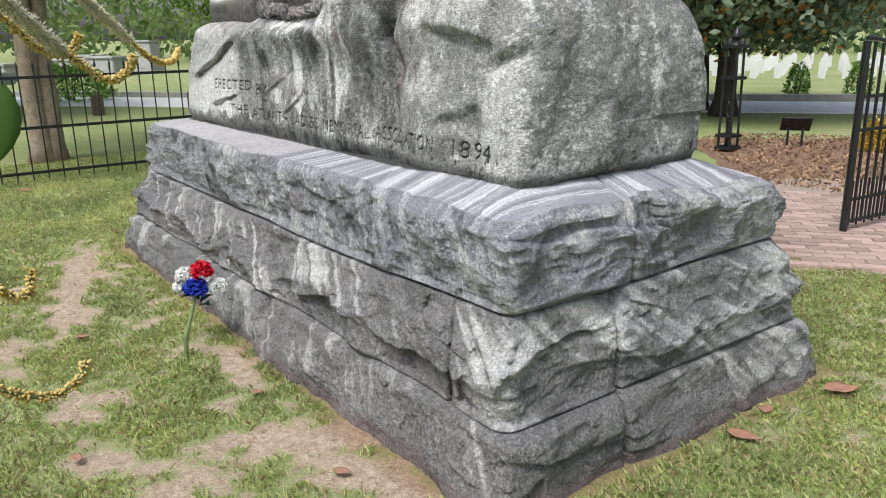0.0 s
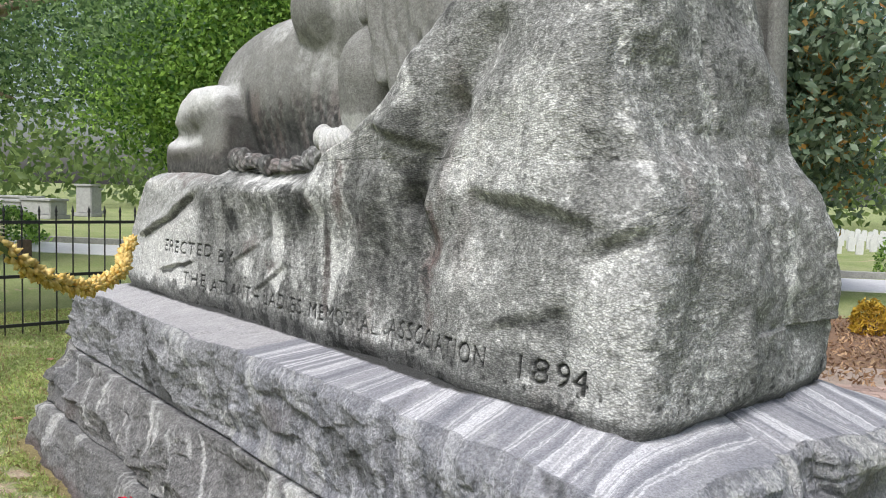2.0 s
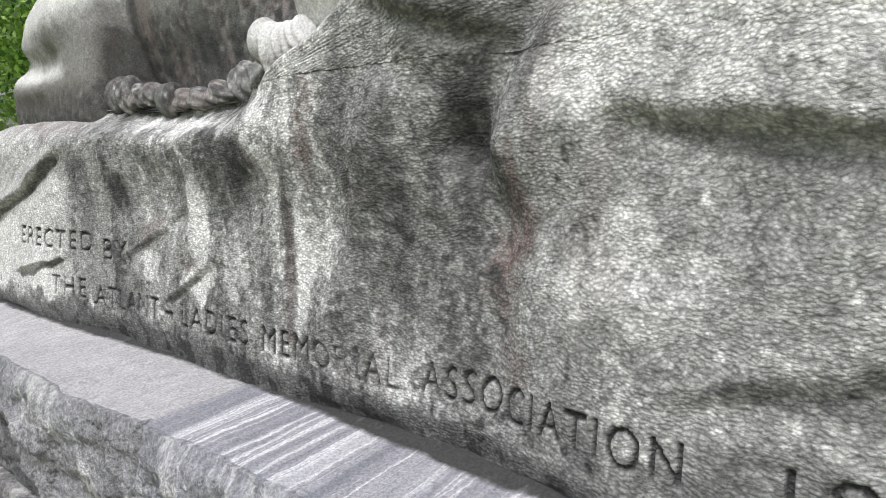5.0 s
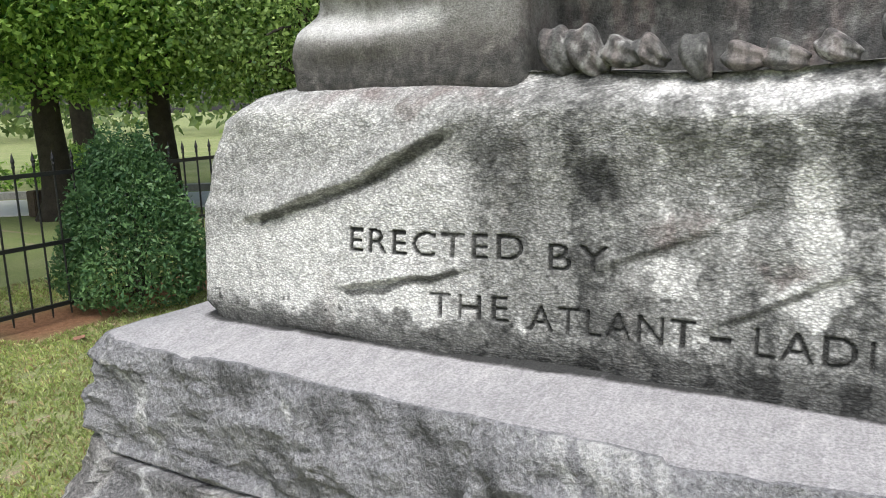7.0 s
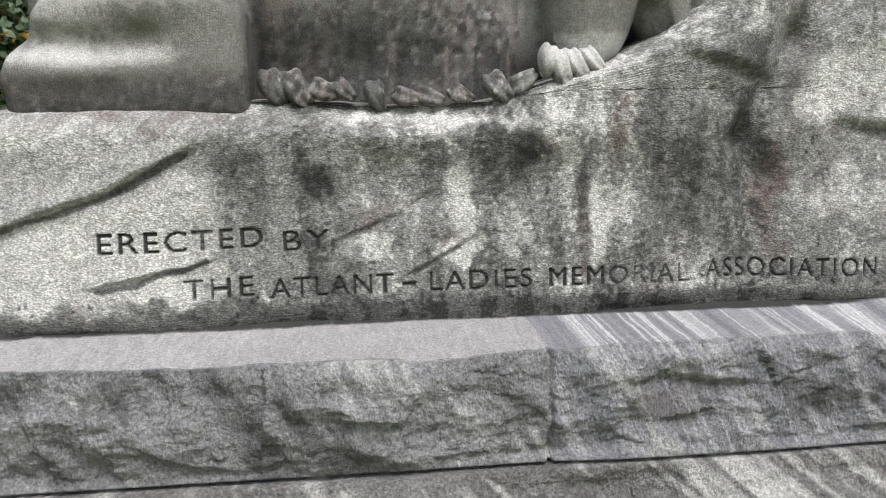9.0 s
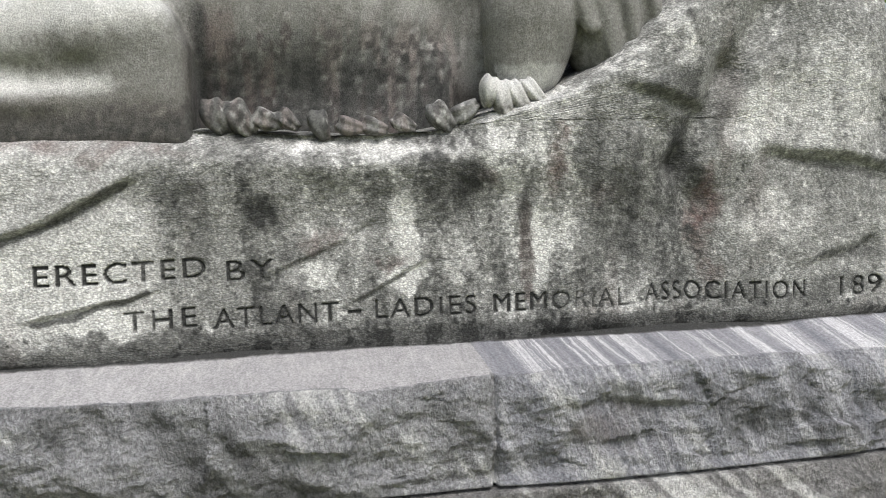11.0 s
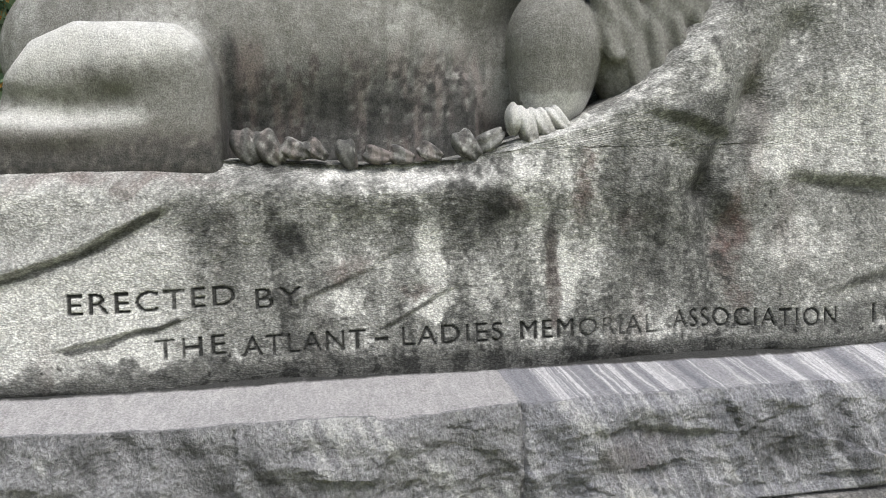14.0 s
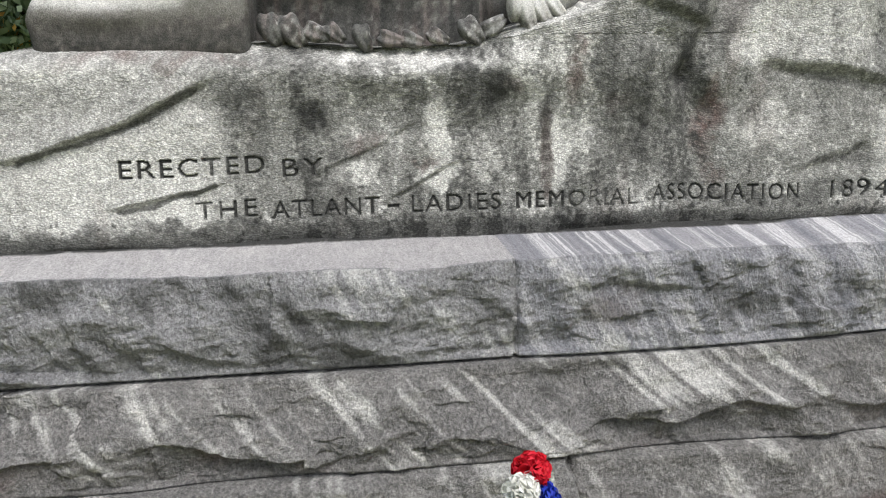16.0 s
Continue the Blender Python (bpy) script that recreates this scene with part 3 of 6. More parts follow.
    lip = 0.372 + 0.06 * fbm(SN * 2.6, 0 * SN, 0, 4, 350) + 0.035 * facets(SN * 5.6, 0 * S, 360)
    above = np.clip((z - lip) / np.maximum(Z1 - lip, 0.05), 0, 1)
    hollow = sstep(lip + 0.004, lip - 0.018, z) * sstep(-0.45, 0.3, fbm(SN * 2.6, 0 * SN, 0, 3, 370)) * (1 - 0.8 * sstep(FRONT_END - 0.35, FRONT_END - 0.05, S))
    d = 0.375 - 0.105 * above ** 1.15 + 0.038 * chip * (0.35 + 0.65 * sstep(1.0, 0.8, v)) * sstep(0, 0.06, v) - 0.045 * hollow * sstep(Z2 - 0.1, Z2 + 0.09, z) - 0.012 * sstep(0.04, 0.0, v)
    j2 = [xj(-2.40), yj(2.2), xj(-5.9)] + [b + 0.5 for b in back]
    d, z = close_rows(d, z, 0 * S + 0.05, Z1 - 0.006, n_top, 0.0)
    d = sink_joints(d, j2)
    hollow, n1 = (np.concatenate([a, np.repeat(a[:, -1:], n_top, 1)], 1) for a in (hollow, n1))
    w, dk, ru = weather_and_shade(z, n1, hollow, 300, 0.9)
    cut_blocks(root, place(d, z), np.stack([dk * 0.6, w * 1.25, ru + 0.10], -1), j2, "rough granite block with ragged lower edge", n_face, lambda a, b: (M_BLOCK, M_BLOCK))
    # foot course: leans out to the ground
    n_face = 60
    v = np.linspace(0, 1, n_face)[None, :]
    z = -0.03 + (Z2 - 0.006 + 0.03) * v
    chip, n1 = scoops(z + 7.0, 500, 0.8)
    d = 0.475 - 0.26 * z + 0.030 * chip - 0.02 * sstep(0.93, 1.0, v)
    j3 = [xj(-3.95), yj(2.2), yj(2.82), xj(-5.6)] + [b + 0.2 for b in back]
    d, z = close_rows(d, z, 0 * S + 0.08, Z2 - 0.006, n_top, 0.0)
    d = sink_joints(d, j3)
    n1 = np.concatenate([n1, np.repeat(n1[:, -1:], n_top, 1)], 1)
    w, dk, ru = weather_and_shade(z, n1, 0 * z, 500, 0.4)
    earth = 0.55 * sstep(0.09, 0.0, z + 0.03 * n1)
    cut_blocks(root, place(d, z), np.stack([dk * 0.4, w * 0.75, ru + earth], -1), j3, "rough granite foot block stained with soil", n_face, lambda a, b: (M_BLOCK, M_BLOCK))


# ---------------------------------------------------------------- carved rock with its inscription
WORDS = (('ERECTED', -5.445, -4.972, 1.221),
         ('BY', -4.911, -4.768, 1.203),
         ('THE', -5.209, -5.005, 1.071),
         ('ATLANT', -4.955, -4.573, 1.057),
         ('-', -4.542, -4.501, 1.057),
         ('LADIES', -4.454, -4.122, 1.057),
         ('MEMORIAL', -4.063, -3.594, 1.057),
         ('ASSOCIATION', -3.532, -2.972, 1.066),
         ('1894', -2.842, -2.595, 1.066))
CAP = 0.062


def carve_mask(X, Z):
    """How deep, 0 to 1, the letters are cut at each place of a grid (X ascending, Z ascending)."""
    mask = np.zeros((len(X), len(Z)))
    deps = bpy.context.evaluated_depsgraph_get()
    for word, x0, x1, z0 in WORDS:
        cu = bpy.data.curves.new("word", "FONT")
        cu.body = word
        cu.space_character = 1.18
        ob = new("word", cu)
        deps.update()
        me = bpy.data.meshes.new_from_object(ob.evaluated_get(deps))
        V = np.array([v.co[:2] for v in me.vertices])
        me.calc_loop_triangles()
        T = [tuple(t.vertices) for t in me.loop_triangles]
        bpy.data.objects.remove(ob)
        bpy.data.curves.remove(cu)
        bpy.data.meshes.remove(me)
        lo, hi = V.min(0), V.max(0)
        V = V.copy()
        V[:, 0] = x0 + (V[:, 0] - lo[0]) / (hi[0] - lo[0]) * (x1 - x0)
        if word == "-":
            V[:, 1] = z0 + 0.022 + (V[:, 1] - lo[1]) / (hi[1] - lo[1]) * 0.009
        else:
            V[:, 1] = z0 + (V[:, 1] - lo[1]) / (hi[1] - lo[1]) * (CAP if word != "1894" else 0.068)
        for a, b, c in T:
            A, B, C = V[a], V[b], V[c]
            i0, i1 = np.searchsorted(X, (min(A[0], B[0], C[0]), max(A[0], B[0], C[0])))
            k0, k1 = np.searchsorted(Z, (min(A[1], B[1], C[1]), max(A[1], B[1], C[1])))
            if i1 <= i0 or k1 <= k0:
                continue
            gx, gz = np.meshgrid(X[i0:i1], Z[k0:k1], indexing="ij")
            cr = lambda p, q: (q[0] - p[0]) * (gz - p[1]) - (q[1] - p[1]) * (gx - p[0])
            s1, s2, s3 = cr(A, B), cr(B, C), cr(C, A)
            inside = ((s1 >= 0) & (s2 >= 0) & (s3 >= 0)) | ((s1 <= 0) & (s2 <= 0) & (s3 <= 0))
            mask[i0:i1, k0:k1] = np.maximum(mask[i0:i1, k0:k1], inside)
    return mask


# brows and hollows of the dressed face: from x, z to x, z, how far it stands out, how wide
BROWS = ((-5.80, 1.285, -5.42, 1.40, 0.030, 0.06), (-5.42, 1.40, -5.16, 1.535, 0.034, 0.07), (-5.47, 1.115, -5.13, 1.185, 0.016, 0.035), (-4.80, 1.19, -4.44, 1.385, 0.010, 0.05), (-4.53, 1.11, -4.27, 1.25, 0.012, 0.04),
         (-3.13, 1.585, -2.88, 1.545, 0.028, 0.10), (-2.88, 1.545, -2.64, 1.50, 0.028, 0.10), (-2.64, 1.43, -2.46, 1.50, 0.024, 0.08), (-2.98, 1.19, -2.70, 1.27, 0.014, 0.08), (-3.62, 1.80, -3.35, 1.72, 0.024, 0.07))
# folds that run down the face: x, z at the top, x, z at the foot, depth, width
FOLDS = ((-3.10, 2.05, -3.25, 1.84, -0.05, 0.07), (-3.25, 1.84, -3.43, 1.53, -0.048, 0.05), (-3.43, 1.53, -3.36, 1.40, -0.030, 0.055), (-3.36, 1.40, -3.36, 1.15, -0.02, 0.08), (-3.60, 1.62, -3.80, 1.15, 0.02, 0.06),
         (-3.40, 2.00, -3.52, 1.74, 0.035, 0.07), (-4.34, 1.62, -4.40, 1.30, 0.014, 0.05), (-2.46, 2.00, -2.45, 1.80, -0.08, 0.11), (-2.45, 1.80, -2.60, 1.66, -0.03, 0.10), (-2.80, 1.95, -2.85, 1.66, 0.03, 0.12), (-2.72, 1.25, -2.70, 1.10, -0.02, 0.05))
# stains, and one painted recess shade: x, z, half width, half height, amount
# the row at -2.80, 1.215 puts the shade of a recess into the colour
DARK = ((-4.79, 1.40, 0.06, 0.08, 0.75), (-5.02, 1.47, 0.10, 0.10, 0.5), (-4.70, 1.20, 0.05, 0.09, 0.4), (-4.44, 1.45, 0.05, 0.12, 0.45), (-4.16, 1.50, 0.09, 0.12, 0.6), (-3.95, 1.32, 0.03, 0.22, 0.4), (-3.60, 1.36, 0.15, 0.26, 0.5),
        (-3.42, 1.56, 0.05, 0.14, 0.65), (-3.30, 1.70, 0.035, 0.14, 0.5), (-2.80, 1.215, 0.15, 0.035, 0.55), (-5.00, 1.03, 0.9, 0.03, 0.45), (-2.44, 1.92, 0.09, 0.11, 0.65), (-4.97, 1.36, 0.05, 0.12, 0.4), (-3.75, 1.55, 0.05, 0.2, 0.45), (-3.50, 1.80, 0.09, 0.05, 0.5), (-4.75, 1.07, 0.06, 0.08, 0.5), (-3.05, 1.09, 0.5, 0.035, 0.35))
# dark lines that keep to a ledge: from x, z to x, z, half width, amount
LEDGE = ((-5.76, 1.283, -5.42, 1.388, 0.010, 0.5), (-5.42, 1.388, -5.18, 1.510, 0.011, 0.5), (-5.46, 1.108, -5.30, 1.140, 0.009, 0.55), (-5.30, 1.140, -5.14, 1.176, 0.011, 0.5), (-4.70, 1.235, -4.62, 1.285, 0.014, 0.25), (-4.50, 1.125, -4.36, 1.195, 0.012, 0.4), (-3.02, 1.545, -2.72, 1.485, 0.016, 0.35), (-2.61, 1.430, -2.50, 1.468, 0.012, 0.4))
PALE = ((-5.30, 1.095, 0.14, 0.045, 1.0), (-5.58, 1.11, 0.2, 0.075, 1.0), (-5.55, 1.25, 0.26, 0.08, 0.9), (-4.36, 1.33, 0.045, 0.14, 0.8), (-4.64, 1.215, 0.09, 0.035, 1.0), (-4.36, 1.165, 0.08, 0.035, 1.0), (-3.90, 1.27, 0.06, 0.10, 0.85), (-4.00, 1.45, 0.025, 0.10, 0.8), (-4.18, 1.25, 0.08, 0.06, 0.5), (-3.14, 1.66, 0.12, 0.12, 0.9), (-2.9, 1.75, 0.22, 0.2, 0.5),
        (-2.55, 1.2, 0.2, 0.2, 0.5), (-5.6, 1.6, 0.3, 0.05, 0.5), (-4.45, 1.625, 0.35, 0.025, 0.7), (-2.58, 1.40, 0.10, 0.05, 0.6), (-3.10, 1.35, 0.14, 0.08, 0.6), (-3.45, 1.92, 0.05, 0.10, 0.7))
RUST = ((-3.33, 1.36, 0.05, 0.16, 0.7), (-3.31, 1.20, 0.04, 0.1, 0.4), (-3.95, 1.25, 0.03, 0.16, 0.5), (-3.86, 1.55, 0.06, 0.13, 0.45), (-4.60, 1.31, 0.08, 0.04, 0.4), (-4.42, 1.215, 0.06, 0.03, 0.4), (-5.3, 1.63, 0.3, 0.04, 0.4), (-4.10, 1.52, 0.06, 0.06, 0.4), (-3.72, 1.42, 0.08, 0.05, 0.3))


def blobs(rows, x, z):
    wx = x + 0.05 * fbm(x * 9, z * 7, 3, 4, 71)
    wz = z + 0.07 * fbm(x * 11, z * 7, 7, 4, 72)
    out = 0 * x
    run = 0.5 + 0.5 * fbm(x * 24, 0 * x, z * 2.0, 3, 73) + 0.6 * fbm(x * 45, 0 * x, z * 50, 3, 74)
    for cx, cz, rx, rz, a in rows:
        out = np.maximum(out, a * sstep(1.5, 0.45, np.hypot((wx - cx) / rx, (wz - cz) / rz)))
    return np.clip(out * (0.4 + 1.05 * np.clip(run, 0, 1)), 0, 1)


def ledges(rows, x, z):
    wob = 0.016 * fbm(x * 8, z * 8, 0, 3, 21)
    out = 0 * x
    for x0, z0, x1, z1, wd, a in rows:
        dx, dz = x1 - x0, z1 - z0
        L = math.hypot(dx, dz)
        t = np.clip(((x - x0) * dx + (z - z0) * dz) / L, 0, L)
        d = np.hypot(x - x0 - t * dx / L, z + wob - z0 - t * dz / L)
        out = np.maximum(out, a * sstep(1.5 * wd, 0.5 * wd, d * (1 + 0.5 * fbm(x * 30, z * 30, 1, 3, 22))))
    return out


def build_rock():
    # levels from the foot up: z, left end, right end, front, back, corner radius
    prof = np.array([(1.000, -6.01, -2.47, 1.992, 3.10, 0.08), (1.03, -6.04, -2.45, 1.985, 3.11, 0.08), (1.32, -6.04, -2.45, 2.01, 3.11, 0.08), (1.45, -6.03, -2.46, 2.035, 3.10, 0.10),
                     (1.56, -5.98, -2.47, 2.045, 3.08, 0.12), (1.63, -5.86, -2.49, 2.055, 3.05, 0.13), (1.665, -5.62, -2.51, 2.06, 3.03, 0.14), (1.685, -4.17, -2.53, 2.06, 3.02, 0.12),
                     (1.76, -3.89, -2.58, 2.06, 3.00, 0.10), (1.86, -3.67, -2.61, 2.06, 2.98, 0.10), (2.0, -3.52, -2.62, 2.08, 2.97, 0.10), (2.14, -3.41, -2.65, 2.10, 2.97, 0.10), (2.5, -3.14, -2.70, 2.20, 2.94, 0.12), (2.72, -3.08, -2.75, 2.38, 2.88, 0.1), (2.74, -2.99, -2.90, 2.55, 2.7, 0.05)])
    z_list = np.concatenate([np.arange(0.951, 1.055, 0.008), np.arange(1.055, 1.30, 0.0036), np.arange(1.30, 1.655, 0.0065), np.linspace(1.656, 1.685, 46), np.arange(1.69, 2.25, 0.007), np.arange(2.25, 2.74, 0.012)])
    lv = np.stack([np.interp(z_list, prof[:, 0], prof[:, c]) for c in range(6)], 1)
    xs = np.concatenate([np.arange(-5.96, -5.47, 0.009), np.arange(-5.47, -2.53, 0.0036)])
    arc = np.radians(np.linspace(-90, 0, 18)[1:-1])
    side = np.linspace(0, 1, 90)
    n_back, n_left = 60, 40
    rows, tag = [], []
    for z, xl, xr, yf, yb, r in lv:
        knee = max(-4.1, xl + r + 0.06 + 0.3 * max(0.0, xl + r + 4.16))
        fx = np.where(xs < -4.1, xl + r + (xs + 5.96) / 1.86 * (knee - xl - r), knee + (xs + 4.1) / 1.57 * (xr - r - knee))
        a = np.stack([fx, np.full_like(fx, yf)], -1)
        c1 = np.stack([xr - r + r * np.cos(arc), yf + r + r * np.sin(arc)], -1)
        s = np.stack([np.full(90, xr), yf + r + side * (yb - yf - 2 * r)], -1)
        c2 = np.stack([xr - r + r * np.cos(arc + math.pi / 2), yb - r + r * np.sin(arc + math.pi / 2)], -1)
        b = np.stack([np.linspace(xr - r, xl + r, n_back), np.full(n_back, yb)], -1)
        c3 = np.stack([xl + r + r * np.cos(arc + math.pi), yb - r + r * np.sin(arc + math.pi)], -1)
        l = np.stack([np.full(n_left, xl), np.linspace(yb - r, yf + r, n_left)], -1)
        c4 = np.stack([xl + r + r * np.cos(arc + 1.5 * math.pi), yf + r + r * np.sin(arc + 1.5 * math.pi)], -1)
        rows.append(np.concatenate([a, c1, s, c2, b, c3, l, c4]))
    R = np.array(rows)                                  # level, station, xy
    nl, ns = R.shape[:2]
    Z = np.repeat(z_list[:, None], ns, 1)
    X, Y = R[..., 0], R[..., 1]
    T = np.roll(R, -1, 1) - np.roll(R, 1, 1)
    N = np.stack([T[..., 1], -T[..., 0]], -1)
    N /= np.linalg.norm(N, axis=-1)[..., None] + 1e-9
    # smooth the normals along the ring
    for _ in range(3):
        N = (N + np.roll(N, 1, 1) + np.roll(N, -1, 1)) / 3
    h = 0.028 * fbm(X * 2.2, Y * 2.2, Z * 2.2, 4, 11) + 0.010 * fbm(X * 9, Y * 9, Z * 9, 4, 12) + 0.0025 * fbm(X * 45, Y * 45, Z * 60, 2, 13)
    frontness = sstep(0.3, 0.9, -N[..., 1])
    calm = 1 - 0.75 * frontness * sstep(1.36, 1.30, Z) * sstep(-2.5, -2.62, X)
    h = h * calm
    for x0, z0, x1, z1, out, wd in BROWS:
        dx, dz = x1 - x0, z1 - z0
        L = math.hypot(dx, dz)
        wob = 0.02 * fbm(X * 6, Z * 6, 0, 3, 21)
        t = ((X - x0) * dx + (Z - z0) * dz) / L
        d = ((Z - z0) * dx - (X - x0) * dz) / L + wob
        along = sstep(-0.06, 0.06, t) * sstep(L + 0.06, L - 0.06, t)
        h = h + frontness * along * out * (sstep(-0.2 * wd, 0.35 * wd, d) * np.exp(-np.maximum(d, 0) / wd) - 0.55 * sstep(0.25 * wd, -0.3 * wd, d) * np.exp(np.minimum(d, 0) / wd))
    for x0, z0, x1, z1, out, wd in FOLDS:
        dx, dz = x1 - x0, z1 - z0
        L = math.hypot(dx, dz)
        t = np.clip(((X - x0) * dx + (Z - z0) * dz) / L, 0, L)
        d = np.hypot(X - x0 - t * dx / L, Z - z0 - t * dz / L)
        h = h + frontness * out * np.exp(-(d / wd) ** 2)
    # right flank: broken hollows
    flank = sstep(0.4, 0.9, N[..., 0])
    h = h + flank * 0.05 * fbm(Y * 3.2, Z * 3.2, 5, 4, 31) + flank * 0.02 * facets(Y * 4, Z * 5, 33)
    # rough bottom edge
    h = h - 0.018 * sstep(1.0, 0.965, Z) * (0.6 + 0.8 * (fbm(X * 6, Y * 6, 0, 3, 35)))
    mask = np.zeros((nl, ns))
    nf = len(xs)
    zi = np.where((z_list > 1.05) & (z_list < 1.31))[0]
    m = carve_mask(xs, z_list[zi]).T
    worn = sstep(-0.75, -0.1, fbm(X[zi, :nf] * 3.3, Z[zi, :nf] * 3.3, 2, 3, 37) + 0.12)
    gap = 1 - 0.5 * np.exp(-((X[zi, :nf] + 3.78) / 0.07) ** 2) - 0.5 * np.exp(-((X[zi, :nf] + 3.57) / 0.06) ** 2)
    mask[np.ix_(zi, np.arange(nf))] = m * (0.45 + 0.55 * worn) * gap
    soft = (mask + np.roll(mask, 1, 0) + np.roll(mask, -1, 0) + np.roll(mask, 1, 1) + np.roll(mask, -1, 1)) / 5
    mask = 0.5 * mask + 0.5 * soft
    h = h - 0.010 * mask
    hollow = 0.07 * sstep(-5.35, -4.75, X) * sstep(-3.0, -3.5, X) * sstep(1.6, 1.3, Z) * frontness
    X2, Y2 = X + N[..., 0] * h, Y + N[..., 1] * h + hollow
    # shelf where the lion lies: the lip dips towards the face
    shelf = sstep(-3.9, -4.3, X)
    Y2 = Y2 + shelf * frontness * 0.10 * sstep(1.56, 1.68, Z) ** 1.6
    Z2_ = Z + shelf * sstep(1.45, 1.66, Z) * (0.016 * fbm(X * 3, Y * 3, 0, 3, 38) - 0.045 * np.exp(-((X + 4.45) / 0.38) ** 2))
    V = np.stack([X2, Y2, Z2_], -1)
    # stains and other dark and pale tones
    st = fbm(X * 17 + Z * 1.5, Y * 17, Z * 1.3, 4, 61)
    st2 = fbm(X * 5, Y * 5, Z * 1.2, 3, 62)
    pt = fbm(X * 3.5, Y * 3.5, Z * 3.5, 4, 63)
    mott = fbm(X * 26, Y * 26, Z * 13, 4, 65, 0.65)
    fine = fbm(X * 70, Y * 70, Z * 95, 2, 66)
    tone = (0.6 * st + 0.6 * st2 + 0.45 * pt + 0.6 * mott) * (1 - 0.35 * sstep(-3.3, -2.9, X)) + 0.55 * fine
    # the middle of the face is a little darker, as is the foot
    mid_dark = sstep(-4.75, -4.35, X) * sstep(-3.28, -3.45, X + 0.04 * mott) * frontness * sstep(1.75, 1.6, Z)
    dark = 0.62 * sstep(0.12, 0.8, tone + 0.06 + 0.22 * mid_dark) + 0.5 * sstep(1.065, 0.99, Z + 0.02 * st)
    pale_ = 0.70 * sstep(0.10, 0.75, -tone + 0.12 * flank + 0.10 * frontness * sstep(-3.1, -2.8, X))
    rust = 0.25 * sstep(0.25, 0.6, fbm(X * 8, Y * 8, Z * 1.2, 3, 64))
    # dark lines along the ledges
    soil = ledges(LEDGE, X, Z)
    # bleached end of the stone
    clean = sstep(-4.95, -5.25, X + 0.06 * mott) * sstep(1.02, 1.09, Z + 0.02 * mott) * frontness
    dark, pale_ = dark * (1 - 0.75 * clean), np.maximum(pale_, clean * (0.30 + 0.3 * sstep(1.36, 1.30, Z + 0.3 * (-5.55 - X))))
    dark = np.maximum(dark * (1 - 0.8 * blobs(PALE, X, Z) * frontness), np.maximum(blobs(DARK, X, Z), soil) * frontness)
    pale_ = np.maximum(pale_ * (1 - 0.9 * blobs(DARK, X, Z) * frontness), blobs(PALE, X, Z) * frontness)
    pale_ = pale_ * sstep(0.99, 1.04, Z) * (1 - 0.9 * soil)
    # black lichen specks along the foot
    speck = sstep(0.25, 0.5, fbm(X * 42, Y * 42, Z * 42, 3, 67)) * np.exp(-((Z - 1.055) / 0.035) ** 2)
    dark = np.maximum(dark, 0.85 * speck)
    rust = np.maximum(rust, blobs(RUST, X, Z) * frontness)
    dark = np.maximum(dark, 0.95 * mask)
    pale_ = pale_ * (1 - 0.9 * mask)
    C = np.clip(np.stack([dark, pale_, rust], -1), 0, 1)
    I, J = np.meshgrid(np.arange(nl - 1), np.arange(ns), indexing="ij")
    J2 = (J + 1) % ns
    F = np.stack([I * ns + J, I * ns + J2, (I + 1) * ns + J2, (I + 1) * ns + J], -1).reshape(-1, 4)
    V = V.reshape(-1, 3)
    cap = np.array([[(nl - 1) * ns + k for k in (0, ns // 4, ns // 2, 3 * ns // 4)]])
    me = mesh_from("carved_rock", V, np.concatenate([F, cap]), M_ROCK, True, {"stain_shade": C.reshape(-1, 3)})
    thing("carved_rock", me, "weathered grey marble rock with inscription cut in its face", "monument")


